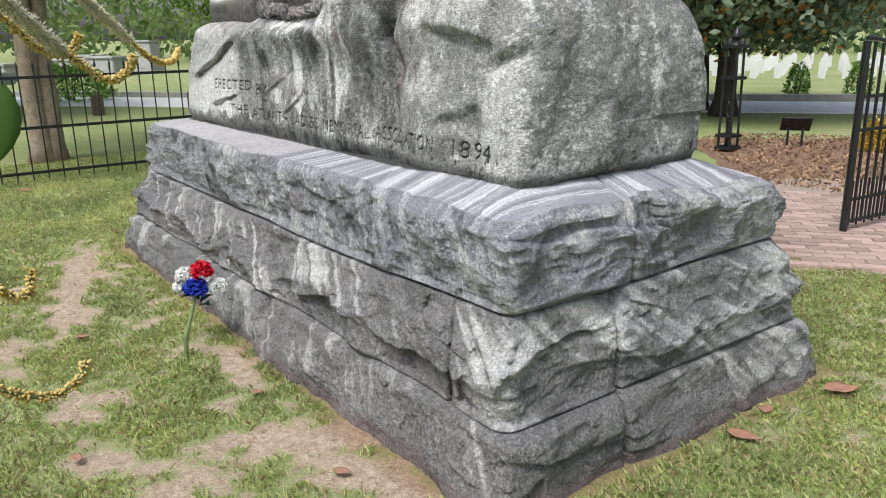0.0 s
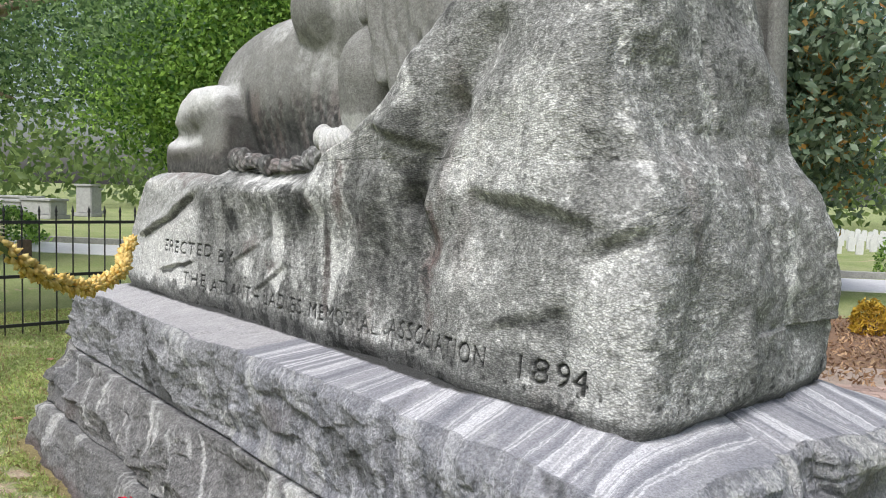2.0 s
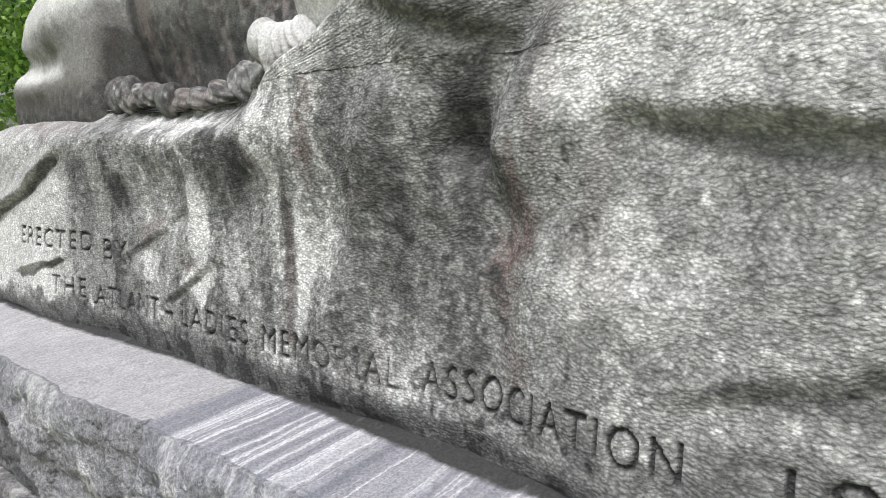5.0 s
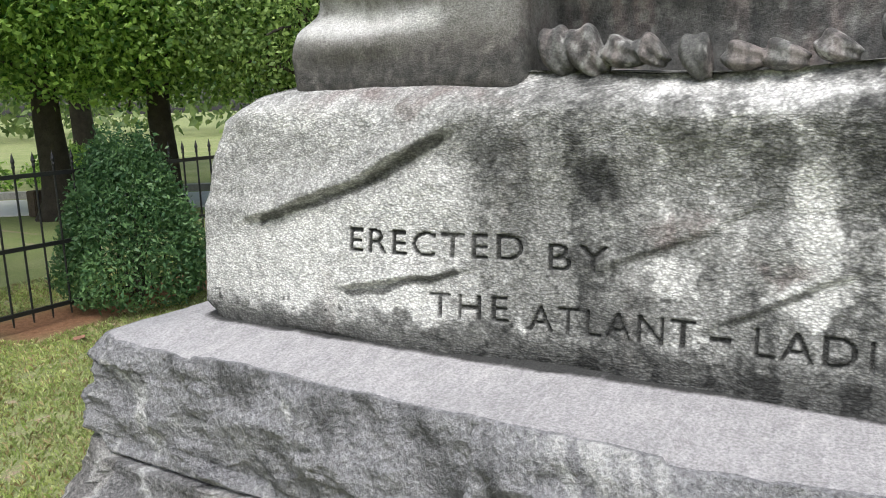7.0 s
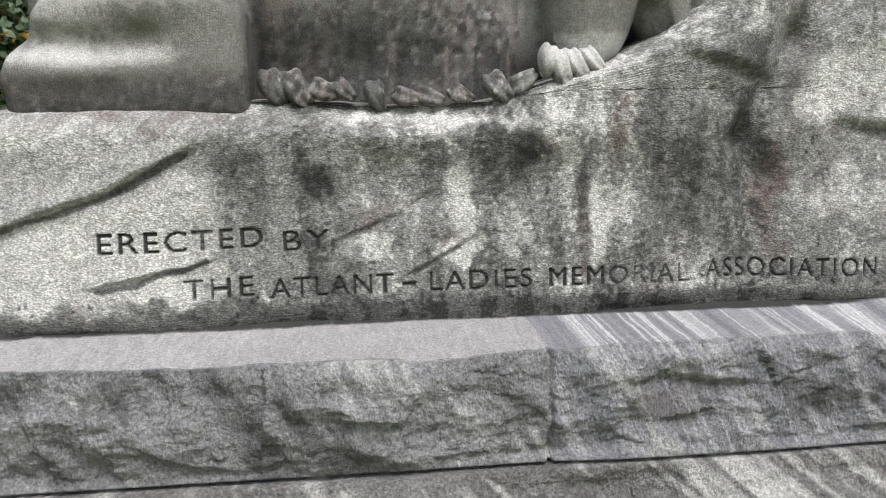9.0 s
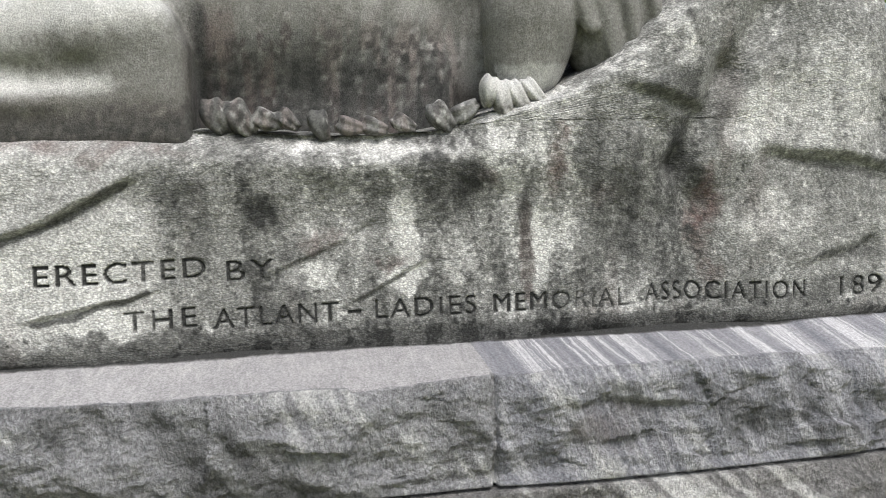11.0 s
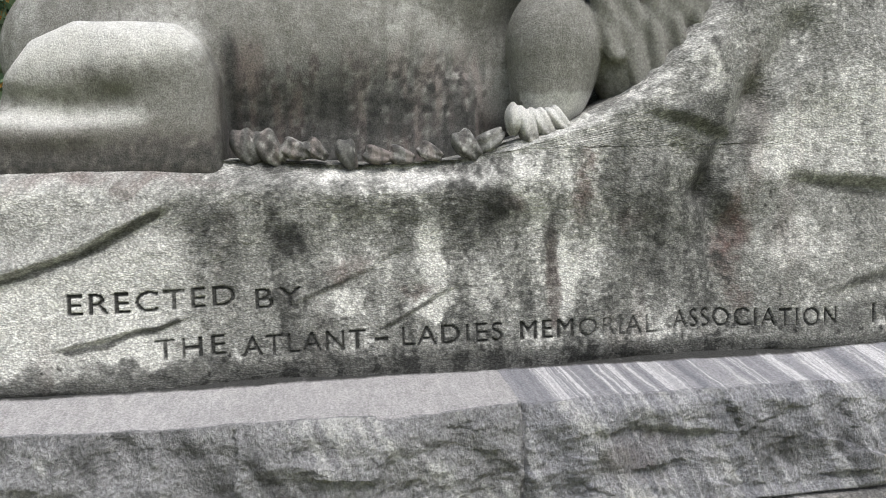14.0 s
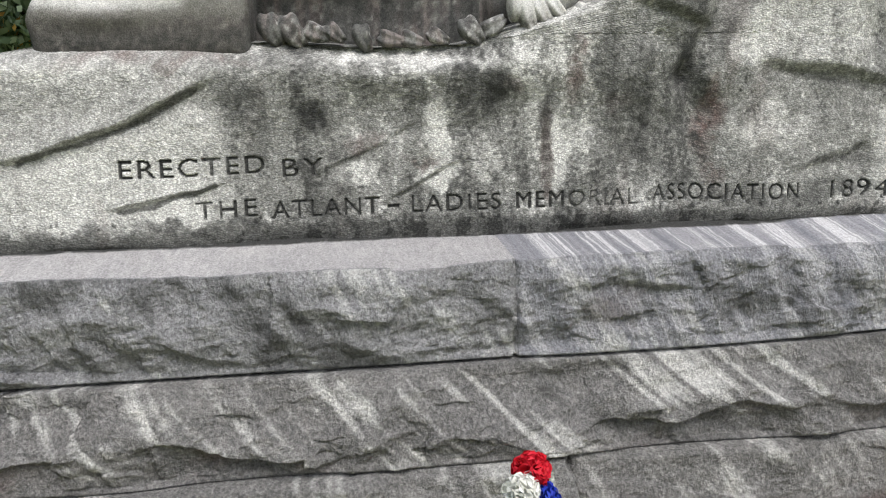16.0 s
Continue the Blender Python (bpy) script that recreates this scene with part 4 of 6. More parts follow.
# ---------------------------------------------------------------- lion: one plain mesh
def surface_net(F, origin, h):
    S_ = F < 0
    nx, ny, nz = (n - 1 for n in F.shape)
    acc = np.zeros((nx, ny, nz, 3))
    cnt = np.zeros((nx, ny, nz))
    base = np.stack(np.meshgrid(np.arange(nx), np.arange(ny), np.arange(nz), indexing="ij"), -1).astype(float)
    sl = lambda a, o: a[o[0]:o[0] + nx, o[1]:o[1] + ny, o[2]:o[2] + nz]
    for ax in range(3):
        o1, o2 = [k for k in range(3) if k != ax]
        for a in (0, 1):
            for b in (0, 1):
                p = [0, 0, 0]
                p[o1], p[o2] = a, b
                q = list(p)
                q[ax] = 1
                f0, f1 = sl(F, p), sl(F, q)
                hit = sl(S_, p) != sl(S_, q)
                t = np.where(hit, f0 / np.where(hit, f0 - f1, 1), 0)
                for k in range(3):
                    acc[..., k] += hit * (p[k] + (t if k == ax else 0))
                cnt += hit
    on = cnt > 0
    idx = -np.ones((nx, ny, nz), np.int64)
    idx[on] = np.arange(on.sum())
    V = (base[on] + acc[on] / cnt[on][:, None]) * h + np.asarray(origin)
    Q = []
    for ax in range(3):
        o1, o2 = (ax + 1) % 3, (ax + 2) % 3
        n0 = [nx, ny, nz]
        lo, hi = [slice(None)] * 3, [slice(None)] * 3
        sa = [slice(1, n) for n in n0]
        sa[ax] = slice(0, n0[ax])
        sb = list(sa)
        sb[ax] = slice(1, n0[ax] + 1)
        A, B = S_[tuple(sa)], S_[tuple(sb)]
        for flip, m in ((False, A & ~B), (True, ~A & B)):
            w = np.argwhere(m)
            w = w + np.array([0 if k == ax else 1 for k in range(3)])
            def cell(d1, d2):
                c = w.copy()
                c[:, o1] -= d1
                c[:, o2] -= d2
                return idx[c[:, 0], c[:, 1], c[:, 2]]
            quad = np.stack([cell(1, 1), cell(0, 1), cell(0, 0), cell(1, 0)], 1)
            Q.append(quad[:, ::-1] if flip else quad)
    return V, np.concatenate(Q)


def hair_and_paw():
    """Curled tufts along the belly and the toes of the fore paw, as one smooth surface."""
    h = 0.0042
    lo = np.array([-5.06, 2.06, 1.60])
    n = (330, 76, 84)
    D = np.full(n, 1.0)
    axes = [lo[k] + h * np.arange(n[k]) for k in range(3)]

    rng = np.random.default_rng(17)

    def tuft(x, zc, long, wide, dip, y0=2.165, curl=2.0):
        """A plump lock of grooved hair that sweeps down to a curved point."""
        p = np.array([x, y0, zc])
        a = np.clip(((p - 0.13 - lo) / h).astype(int), 0, n)
        e = np.clip(((p + 0.13 - lo) / h).astype(int) + 1, 0, n)
        sub = tuple(slice(a[i], e[i]) for i in range(3))
        X, Y, Z = np.meshgrid(*(axes[i][sub[i]] - p[i] for i in range(3)), indexing="ij")
        ca, sa = math.cos(radians(dip)), math.sin(radians(dip))
        u, v = X * ca - Z * sa, X * sa + Z * ca
        v = v - curl * u * u + 0.002
        w = wide * np.clip(1.05 - 0.35 * u / long, 0.4, 1.25)
        f = (np.sqrt((u / long) ** 2 + (v / w) ** 2 + (Y / 0.045) ** 2) - 1) * 0.026 + 0.0028 * np.sin(v / w * 5.2 + 1.0 + 10 * u)
        D[sub] = np.minimum(D[sub], f)

    rows = ((-4.93, 1.70, 1.2, 62), (-4.855, 1.695, 1.25, 55), (-4.765, 1.690, 1.0, 18), (-4.70, 1.69, 0.85, 40), (-4.60, 1.672, 1.0, 70), (-4.51, 1.668, 0.9, 10), (-4.43, 1.665, 0.9, 15), (-4.335, 1.675, 0.85, 25), (-4.215, 1.69, 1.15, 48), (-4.135, 1.712, 1.0, -35))
    for x, zc, big, dip in rows:
        tuft(x + rng.normal(0, 0.004), zc, 0.054 * big, 0.032 * big, dip)
    # shaggy tufts at the fore paw, spilling over the edge of the stone
    for x, zc, long, wide, dip in ((-4.07, 1.775, 0.055, 0.026, 95), (-4.02, 1.735, 0.085, 0.030, 70), (-3.965, 1.745, 0.080, 0.028, 52), (-3.915, 1.765, 0.065, 0.026, 45), (-3.815, 1.750, 0.045, 0.027, 80)):
        tuft(x, zc, long, wide, dip, 2.125)
    D = np.maximum(D, lo[2] + 0.005 - axes[2][None, None, :])
    return surface_net(D, lo, h)


def build_lion():
    h = 0.0125
    lo, hi = np.array([-6.42, 1.98, 1.57]), np.array([-2.95, 3.12, 2.80])
    ax = [np.arange(lo[k], hi[k], h) for k in range(3)]
    X, Y, Z = np.meshgrid(*ax, indexing="ij")
    D = np.full(X.shape, 10.0)

    def add(d, k=0.05):
        nonlocal D
        m = np.clip(0.5 + 0.5 * (D - d) / k, 0, 1)
        D = D * (1 - m) + d * m - k * m * (1 - m)

    def ell(cx, cy, cz, rx, ry, rz, lean=0.0, k=0.05, turn=0.0):
        a, b = radians(lean), radians(turn)
        x, y, z = X - cx, Y - cy, Z - cz
        x, y = x * math.cos(b) + y * math.sin(b), -x * math.sin(b) + y * math.cos(b)
        x, z = x * math.cos(a) + z * math.sin(a), -x * math.sin(a) + z * math.cos(a)
        q = np.sqrt((x / rx) ** 2 + (y / ry) ** 2 + (z / rz) ** 2)
        add((q - 1) * min(rx, ry, rz), k)

    def cap(p, q, r0, r1, k=0.03):
        p, q = np.array(p), np.array(q)
        d = q - p
        t = np.clip(((X - p[0]) * d[0] + (Y - p[1]) * d[1] + (Z - p[2]) * d[2]) / (d @ d), 0, 1)
        add(np.sqrt((X - p[0] - t * d[0]) ** 2 + (Y - p[1] - t * d[1]) ** 2 + (Z - p[2] - t * d[2]) ** 2) - (r0 + (r1 - r0) * t), k)

    def rbox(cx, cy, cz, sx, sy, sz, r, k=0.03):
        qx, qy, qz = np.abs(X - cx) - sx + r, np.abs(Y - cy) - sy + r, np.abs(Z - cz) - sz + r
        add(np.sqrt(np.maximum(qx, 0) ** 2 + np.maximum(qy, 0) ** 2 + np.maximum(qz, 0) ** 2) + np.minimum(np.maximum(np.maximum(qx, qy), qz), 0) - r, k)

    def slab(outline, y0, y1, r, k):
        """A rounded slab with the given outline in x and z."""
        x, z = X[:, 0, :], Z[:, 0, :]
        o = np.array(outline)
        d2 = np.full(x.shape, 1e9)
        sign = np.ones(x.shape)
        for a, b in zip(o, np.roll(o, 1, 0)):
            e = b - a
            wx, wz = x - a[0], z - a[1]
            t = np.clip((wx * e[0] + wz * e[1]) / (e @ e), 0, 1)
            d2 = np.minimum(d2, (wx - e[0] * t) ** 2 + (wz - e[1] * t) ** 2)
            c1, c2, c3 = z >= a[1], z < b[1], e[0] * wz > e[1] * wx
            sign = np.where((c1 & c2 & c3) | (~c1 & ~c2 & ~c3), -sign, sign)
        q = (sign * np.sqrt(d2))[:, None, :] + r
        qy = np.abs(Y - (y0 + y1) / 2) - (y1 - y0) / 2 + r
        add(np.sqrt(np.maximum(q, 0) ** 2 + np.maximum(qy, 0) ** 2) + np.minimum(np.maximum(q, qy), 0) - r, k)

    def groove(p, q, r, deep):
        nonlocal D
        p, q = np.array(p), np.array(q)
        d = q - p
        t = np.clip(((X - p[0]) * d[0] + (Y - p[1]) * d[1] + (Z - p[2]) * d[2]) / (d @ d), 0, 1)
        g = np.sqrt((X - p[0] - t * d[0]) ** 2 + (Y - p[1] - t * d[1]) ** 2 + (Z - p[2] - t * d[2]) ** 2)
        D = D + deep * np.exp(-(g / r) ** 2)

    ell(-4.80, 2.62, 2.07, 0.86, 0.36, 0.40, -5)                    # trunk
    ell(-5.16, 2.57, 2.0, 0.60, 0.33, 0.38, 0, 0.10)                # rump
    ell(-4.30, 2.70, 2.36, 0.55, 0.40, 0.40, -20, 0.06)             # shoulder
    ell(-4.46, 2.48, 2.40, 0.28, 0.25, 0.26, 0, 0.015)               # upper arm
    slab([(-4.995, 1.60), (-4.995, 1.92), (-5.03, 2.01), (-5.11, 2.075), (-5.40, 2.09), (-5.53, 2.03), (-5.61, 1.93), (-5.645, 1.845), (-5.69, 1.80), (-5.715, 1.73), (-5.70, 1.60)], 2.10, 2.72, 0.06, 0.006)   # bent hind leg
    ell(-5.28, 2.17, 1.955, 0.20, 0.10, 0.10, 10, 0.05)             # knee
    ell(-5.45, 2.17, 1.755, 0.25, 0.09, 0.062, 2, 0.02)             # hind foot
    ell(-5.61, 2.22, 1.765, 0.10, 0.12, 0.085, 0, 0.02)             # heel
    groove((-5.66, 2.12, 1.86), (-5.42, 2.09, 1.825), 0.035, 0.05)
    groove((-5.42, 2.09, 1.825), (-5.28, 2.09, 1.85), 0.032, 0.035)
    groove((-5.36, 2.09, 2.06), (-5.37, 2.09, 1.88), 0.035, 0.016)
    ell(-3.895, 2.27, 2.02, 0.165, 0.17, 0.20, 6, 0.010)            # fore leg
    ell(-3.91, 2.27, 1.88, 0.135, 0.15, 0.15, 0, 0.04)
    groove((-4.055, 2.16, 1.95), (-4.045, 2.14, 1.80), 0.022, 0.02)
    groove((-3.93, 2.10, 1.96), (-3.925, 2.10, 1.80), 0.014, 0.006)
    ell(-3.60, 2.50, 2.35, 0.30, 0.24, 0.36, -30, 0.03)             # head and mane mass
    ell(-3.75, 2.55, 2.55, 0.45, 0.34, 0.22, -20, 0.04)
    ell(-3.62, 2.30, 1.99, 0.15, 0.15, 0.26, 25, 0.02)
    ell(-3.50, 2.28, 2.20, 0.17, 0.16, 0.30, 25, 0.02)
    ell(-3.52, 2.26, 2.02, 0.13, 0.13, 0.20, 30, 0.02)
    for p, q, r0, r1 in (((-3.86, 2.19, 2.50), (-3.72, 2.15, 1.98), 0.055, 0.026), ((-3.80, 2.20, 2.50), (-3.64, 2.16, 1.93), 0.05, 0.022), ((-3.72, 2.20, 2.50), (-3.62, 2.15, 1.86), 0.05, 0.024), ((-3.66, 2.18, 2.5), (-3.555, 2.14, 1.90), 0.045, 0.022), ((-3.58, 2.17, 2.5), (-3.49, 2.13, 1.97), 0.045, 0.02), ((-4.0, 2.25, 2.55), (-3.90, 2.2, 2.24), 0.06, 0.03), ((-3.50, 2.16, 2.5), (-3.43, 2.13, 2.08), 0.045, 0.02)):
        cap(p, q, r0, r1, 0.012)                                    # hanging locks of the mane
    ell(-4.08, 2.66, 1.95, 0.40, 0.27, 0.42, 0, 0.03)               # breast behind the fore leg
    rbox(-4.62, 2.66, 1.76, 0.50, 0.32, 0.18, 0.08, 0.06)           # belly on the stone
    lock = np.sin(70 * (X * 0.95 + (Z - 2) * 0.25) + 1.8 * np.sin(Z * 11 + X * 3) + 0.8 * np.sin(Z * 27))
    D += 0.007 * np.maximum(lock, -0.5) * sstep(-3.84, -3.74, X + 0.3 * (Z - 2.1)) * sstep(1.84, 1.92, Z)
    for i in range(6):
        groove((-4.92 + 0.13 * i, 2.30, 2.36 + 0.02 * i), (-4.78 + 0.12 * i, 2.24, 1.98), 0.03, 0.010)   # ribs
    # the body is cut off flat where it meets the stone
    D += 0.006 * fbm(X * 3.0, Y * 3.0, Z * 3.0, 2, 91)
    D = np.maximum(D, 1.60 - Z)
    V, Q = surface_net(D, lo, h)
    V2, Q2 = hair_and_paw()
    Q = np.concatenate([Q, Q2 + len(V)])
    V = np.concatenate([V, V2])
    x, y, z = V.T
    st = 0.7 * fbm(x * 14, y * 5, z * 1.5, 3, 95) + 0.6 * fbm(x * 42, y * 8, z * 6, 3, 97)
    spk = fbm(x * 60, y * 60, z * 45, 3, 98)
    pt = fbm(x * 2.5, y * 2.5, z * 2.5, 3, 96)
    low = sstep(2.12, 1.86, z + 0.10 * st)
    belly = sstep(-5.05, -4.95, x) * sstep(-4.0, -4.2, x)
    # streaky belly stains, together with painted shade on the undersides
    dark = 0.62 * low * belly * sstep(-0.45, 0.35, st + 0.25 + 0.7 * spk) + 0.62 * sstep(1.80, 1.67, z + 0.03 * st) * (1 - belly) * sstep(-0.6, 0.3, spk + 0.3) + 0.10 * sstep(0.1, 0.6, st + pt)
    curl = sstep(1.90, 1.80, z) * (y < 2.20) * (x > -4.97)
    # pale patches, plus painted highlights on leg top, foot ridge and curls
    pale_ = 0.3 * sstep(0.1, 0.6, pt - 0.4 * st) + 0.75 * sstep(-4.99, -5.08, x) * sstep(2.30, 2.16, y) * np.maximum(sstep(1.90, 2.03, z), 0.8 * np.exp(-((z - 1.80) / 0.03) ** 2) * sstep(-5.15, -5.25, x)) + (0.3 + 0.5 * sstep(-4.5, -4.1, x)) * curl
    # shade between hind leg and belly, put into the colour
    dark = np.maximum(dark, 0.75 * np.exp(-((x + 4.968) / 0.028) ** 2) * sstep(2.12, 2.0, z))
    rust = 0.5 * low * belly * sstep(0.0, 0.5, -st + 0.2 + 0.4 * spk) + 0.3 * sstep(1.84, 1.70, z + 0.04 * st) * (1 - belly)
    me = mesh_from("lion_statue", V, Q[:, ::-1], M_LION, True, {"stain_shade": np.clip(np.stack([dark, pale_, rust], -1), 0, 1)})
    thing("lion_statue", me, "smooth grey marble lion statue reclining on the rock", "statue")


def build_drape():
    """The stone flag that hangs in folds behind the rock."""
    u = np.linspace(0, 1, 70)
    v = np.linspace(0, 1, 40)
    U, W = np.meshgrid(u, v, indexing="ij")
    x = -2.90 + 0.20 * U + 0.05 * W
    y = 3.02 - 0.06 * U + 0.045 * np.sin(U * 21 + 2 * W) * (0.5 + 0.5 * W)
    z = 2.72 - (2.72 - 1.72 + 0.10 * np.sin(U * 9)) * W
    a = np.stack([x, y, z], -1)
    b = a + np.array([0.02, 0.09, 0])
    nu, nv = U.shape
    V = np.concatenate([a.reshape(-1, 3), b.reshape(-1, 3)])
    F = grid_faces(nu, nv)
    n = nu * nv
    rim = [(i * nv, (i + 1) * nv) for i in range(nu - 1)] + [((i + 1) * nv + nv - 1, i * nv + nv - 1) for i in range(nu - 1)] + [(j + 1, j) for j in range(nv - 1)] + [((nu - 1) * nv + j, (nu - 1) * nv + j + 1) for j in range(nv - 1)]
    R = np.array([(p, q, q + n, p + n) for p, q in rim])
    C = np.zeros((len(V), 3))
    me = mesh_from("stone_flag", V, np.concatenate([F[:, ::-1], F + n, R]), M_LION, True, {"stain_shade": C})
    thing("stone_flag", me, "carved grey marble flag hanging in folds behind the rock", "carved flag")


build_pedestal()
build_rock()
build_lion()
build_drape()

# ---------------------------------------------------------------- iron fence
def build_fence():
    X0, Y0, Y1 = -9.85, -2.2, 9.3
    root = thing("iron_fence", None, "black wrought iron picket fence round the lawn", "fence")
    for z in (0.13, 0.62, 1.16):
        v, f = box(X0 - 0.012, X0 + 0.012, Y0, Y1, z - 0.016, z + 0.016)
        part_of(root, "rail", mesh_from("rail", v, f, M_IRON))
    shaft = tube([(0, 0, 0.04), (0, 0, 0.09), (0, 0, 1.22)], [0.006, 0.0085, 0.0085], 6)
    spear = tube([(0, 0, 1.215), (0, 0, 1.23), (0, 0, 1.25), (0, 0, 1.27), (0, 0, 1.335)], [0.009, 0.014, 0.010, 0.016, 0.001], 6)
    me = mesh_from("picket", *join([shaft, spear]), M_IRON)
    n = int((Y1 - Y0) / 0.157)
    for i in range(n + 1):
        ob = part_of(root, "picket", me)
        ob.location = (X0, Y0 + 0.05 + i * 0.157, 0)


build_fence()


def build_gate_post(x, y, h):
    """A post of four iron bars with collars and a ball finial."""
    root = thing("gate_post", None, "black wrought iron gate post of slender bars", "gate post")
    root.location = (x, y, 0)
    for a in (-1, 1):
        for b in (-1, 1):
            part_of(root, "bar", mesh_from("bar", *tube([(a * 0.085, b * 0.085, 0), (a * 0.075, b * 0.075, h)], 0.017, 8), M_IRON))
    part_of(root, "bar", mesh_from("bar", *tube([(0, 0, 0), (0, 0, h)], 0.012, 8), M_IRON))
    for z in (0.06, 0.22, 0.95, h):
        part("collar", soft_box(-0.12, 0.12, -0.12, 0.12, z - 0.02, z + 0.02, 0.006), M_IRON, root)
    for z0 in (0.45, 0.62):
        pts = [(0.055 * math.sin(a), 0, z0 + 0.075 * (1 - math.cos(a))) for a in np.linspace(0, 2 * math.pi, 14)]
        part_of(root, "scroll", mesh_from("scroll", *tube(pts, 0.007, 6), M_IRON))
    part_of(root, "finial", mesh_from("finial", *tube([(0, 0, h), (0, 0, h + 0.04), (0, 0, h + 0.07), (0, 0, h + 0.12), (0, 0, h + 0.16), (0, 0, h + 0.24)], [0.09, 0.075, 0.03, 0.06, 0.05, 0.004], 12), M_IRON))
    for a in (-1, 1):
        part_of(root, "knob", mesh_from("knob", *tube([(a * 0.085, 0, h - 0.02), (a * 0.085, 0, h + 0.03), (a * 0.085, 0, h + 0.07), (a * 0.085, 0, h + 0.1)], [0.03, 0.045, 0.035, 0.008], 10), M_IRON))


def build_gate_leaf():
    """An open leaf of the gate, folded back towards the path."""
    root = thing("gate_leaf", None, "black wrought iron gate leaf standing open beside brick path", "gate")
    x, y = -3.18, 6.03
    d = np.array([0.10, 0.995])
    H = 1.47
    L = 0.85
    for i, s in enumerate(np.linspace(0, L, 9)):
        top = H - 0.35 * (s / L) ** 2 - 0.02
        r = 0.028 if i == 0 else 0.012
        part_of(root, "bar", mesh_from("bar", *tube([(x + d[0] * s, y + d[1] * s, 0.0 if i == 0 else 0.08), (x + d[0] * s, y + d[1] * s, top)], r, 8), M_IRON))
        if i < 8:
            s2 = s + L / 16
            part_of(root, "short_bar", mesh_from("short_bar", *tube([(x + d[0] * s2, y + d[1] * s2, 0.06), (x + d[0] * s2, y + d[1] * s2, 0.42)], 0.009, 6), M_IRON))
    for z in (0.10, 0.27, 0.80, 1.05):
        part_of(root, "rail", mesh_from("rail", *tube([(x, y, z), (x + d[0] * L, y + d[1] * L, z)], 0.014, 6), M_IRON))
    pts = [(x + d[0] * s, y + d[1] * s, H - 0.35 * (s / L) ** 2) for s in np.linspace(0, L, 12)]
    part_of(root, "top_rail", mesh_from("top_rail", *tube(pts, 0.016, 8), M_IRON))


build_gate_post(-6.22, 9.05, 1.34)
build_gate_leaf()


# ---------------------------------------------------------------- beyond the gate: mulch, pavers, sign, road, headstones
def flat_patch(name, outline, z, material, label, category, kind, seed, wob=0.15, step=0.12, lump=0.0):
    o = np.array(outline, float)
    pts = []
    for a, b in zip(o, np.roll(o, -1, 0)):
        n = max(2, int(np.hypot(*(b - a)) / step))
        for i in range(n):
            pts.append(a + (b - a) * i / n)
    P = np.array(pts)
    c = P.mean(0)
    ang = P - c
    k = 1 + wob * fbm(P[:, 0] * 1.5, P[:, 1] * 1.5, 0, 3, seed) / (np.hypot(*ang.T) + 0.5)
    rings = [np.column_stack([c + ang * k[:, None] * f, np.full(len(P), z) + (lump * fbm((c + ang * f)[:, 0] * 6, (c + ang * f)[:, 1] * 6, 0, 3, seed) if f < 1 else -0.02)]) for f in (1.0, 0.985, 0.93, 0.85, 0.75, 0.65, 0.5, 0.35, 0.2, 0.05)]
    V = np.concatenate(rings)
    n = len(P)
    F = [(r * n + i, r * n + (i + 1) % n, (r + 1) * n + (i + 1) % n, (r + 1) * n + i) for r in range(len(rings) - 1) for i in range(n)]
    F.append(tuple((len(rings) - 1) * n + i for i in range(n)))
    return thing(name, mesh_from(name, V, F, material, True), label, category, kind=kind)


flat_patch("mulch_bed", [(-7.4, 9.6), (-5.1, 7.6), (-3.2, 9.2), (-1.2, 10.6), (-2.0, 13.6), (-5.6, 11.6)], 0.02, M_MULCH, "brown bark mulch bed beyond the gate", "mulch bed", "structure", 5, lump=0.02)


def build_mulch_chips():
    rng = np.random.default_rng(8)
    n = 9000
    P = np.column_stack([rng.uniform(-7.2, -1.5, n), rng.uniform(7.4, 13, n), rng.uniform(0.02, 0.045, n)])
    a, b = np.array([-7.4, 9.6]), np.array([-5.1, 7.6])
    side = (P[:, 0] + 7.4) * 2.0 + (P[:, 1] - 9.6) * 2.3
    top = (P[:, 0] + 5.6) * -2.0 + (P[:, 1] - 11.6) * 3.6
    P = P[(side > 0.3) & (top < 0)]
    V, F = leaf_cloud(P, 0.07, rng, 3.0, 0.0)
    thing("mulch_chips", mesh_from("mulch_chips", V, F, leafy("chips", (0.12, 0.06, 0.035), (0.42, 0.29, 0.19), 0.0, 0.9)), "loose brown bark chips scattered over the bed", "mulch", kind="stuff")


build_mulch_chips()


def build_sign():
    root = thing("lectern_sign", None, "small black lectern sign on two posts in mulch", "sign")
    root.location = (-5.9, 10.1, 0)
    root.rotation_euler = (0, 0, radians(38))
    for a in (-0.09, 0.09):
        part_of(root, "post", mesh_from("post", *box(a - 0.014, a + 0.014, -0.014, 0.014, 0, 0.26), M_IRON))
    bm = soft_box(-0.19, 0.19, -0.12, 0.12, -0.012, 0.012, 0.004)
    bmesh.ops.rotate(bm, cent=(0, 0, 0), matrix=Matrix.Rotation(radians(-50), 3, "X"), verts=bm.verts)
    bmesh.ops.translate(bm, vec=(0, 0, 0.31), verts=bm.verts)
    part("panel", bm, M_SIGN, root)


build_sign()


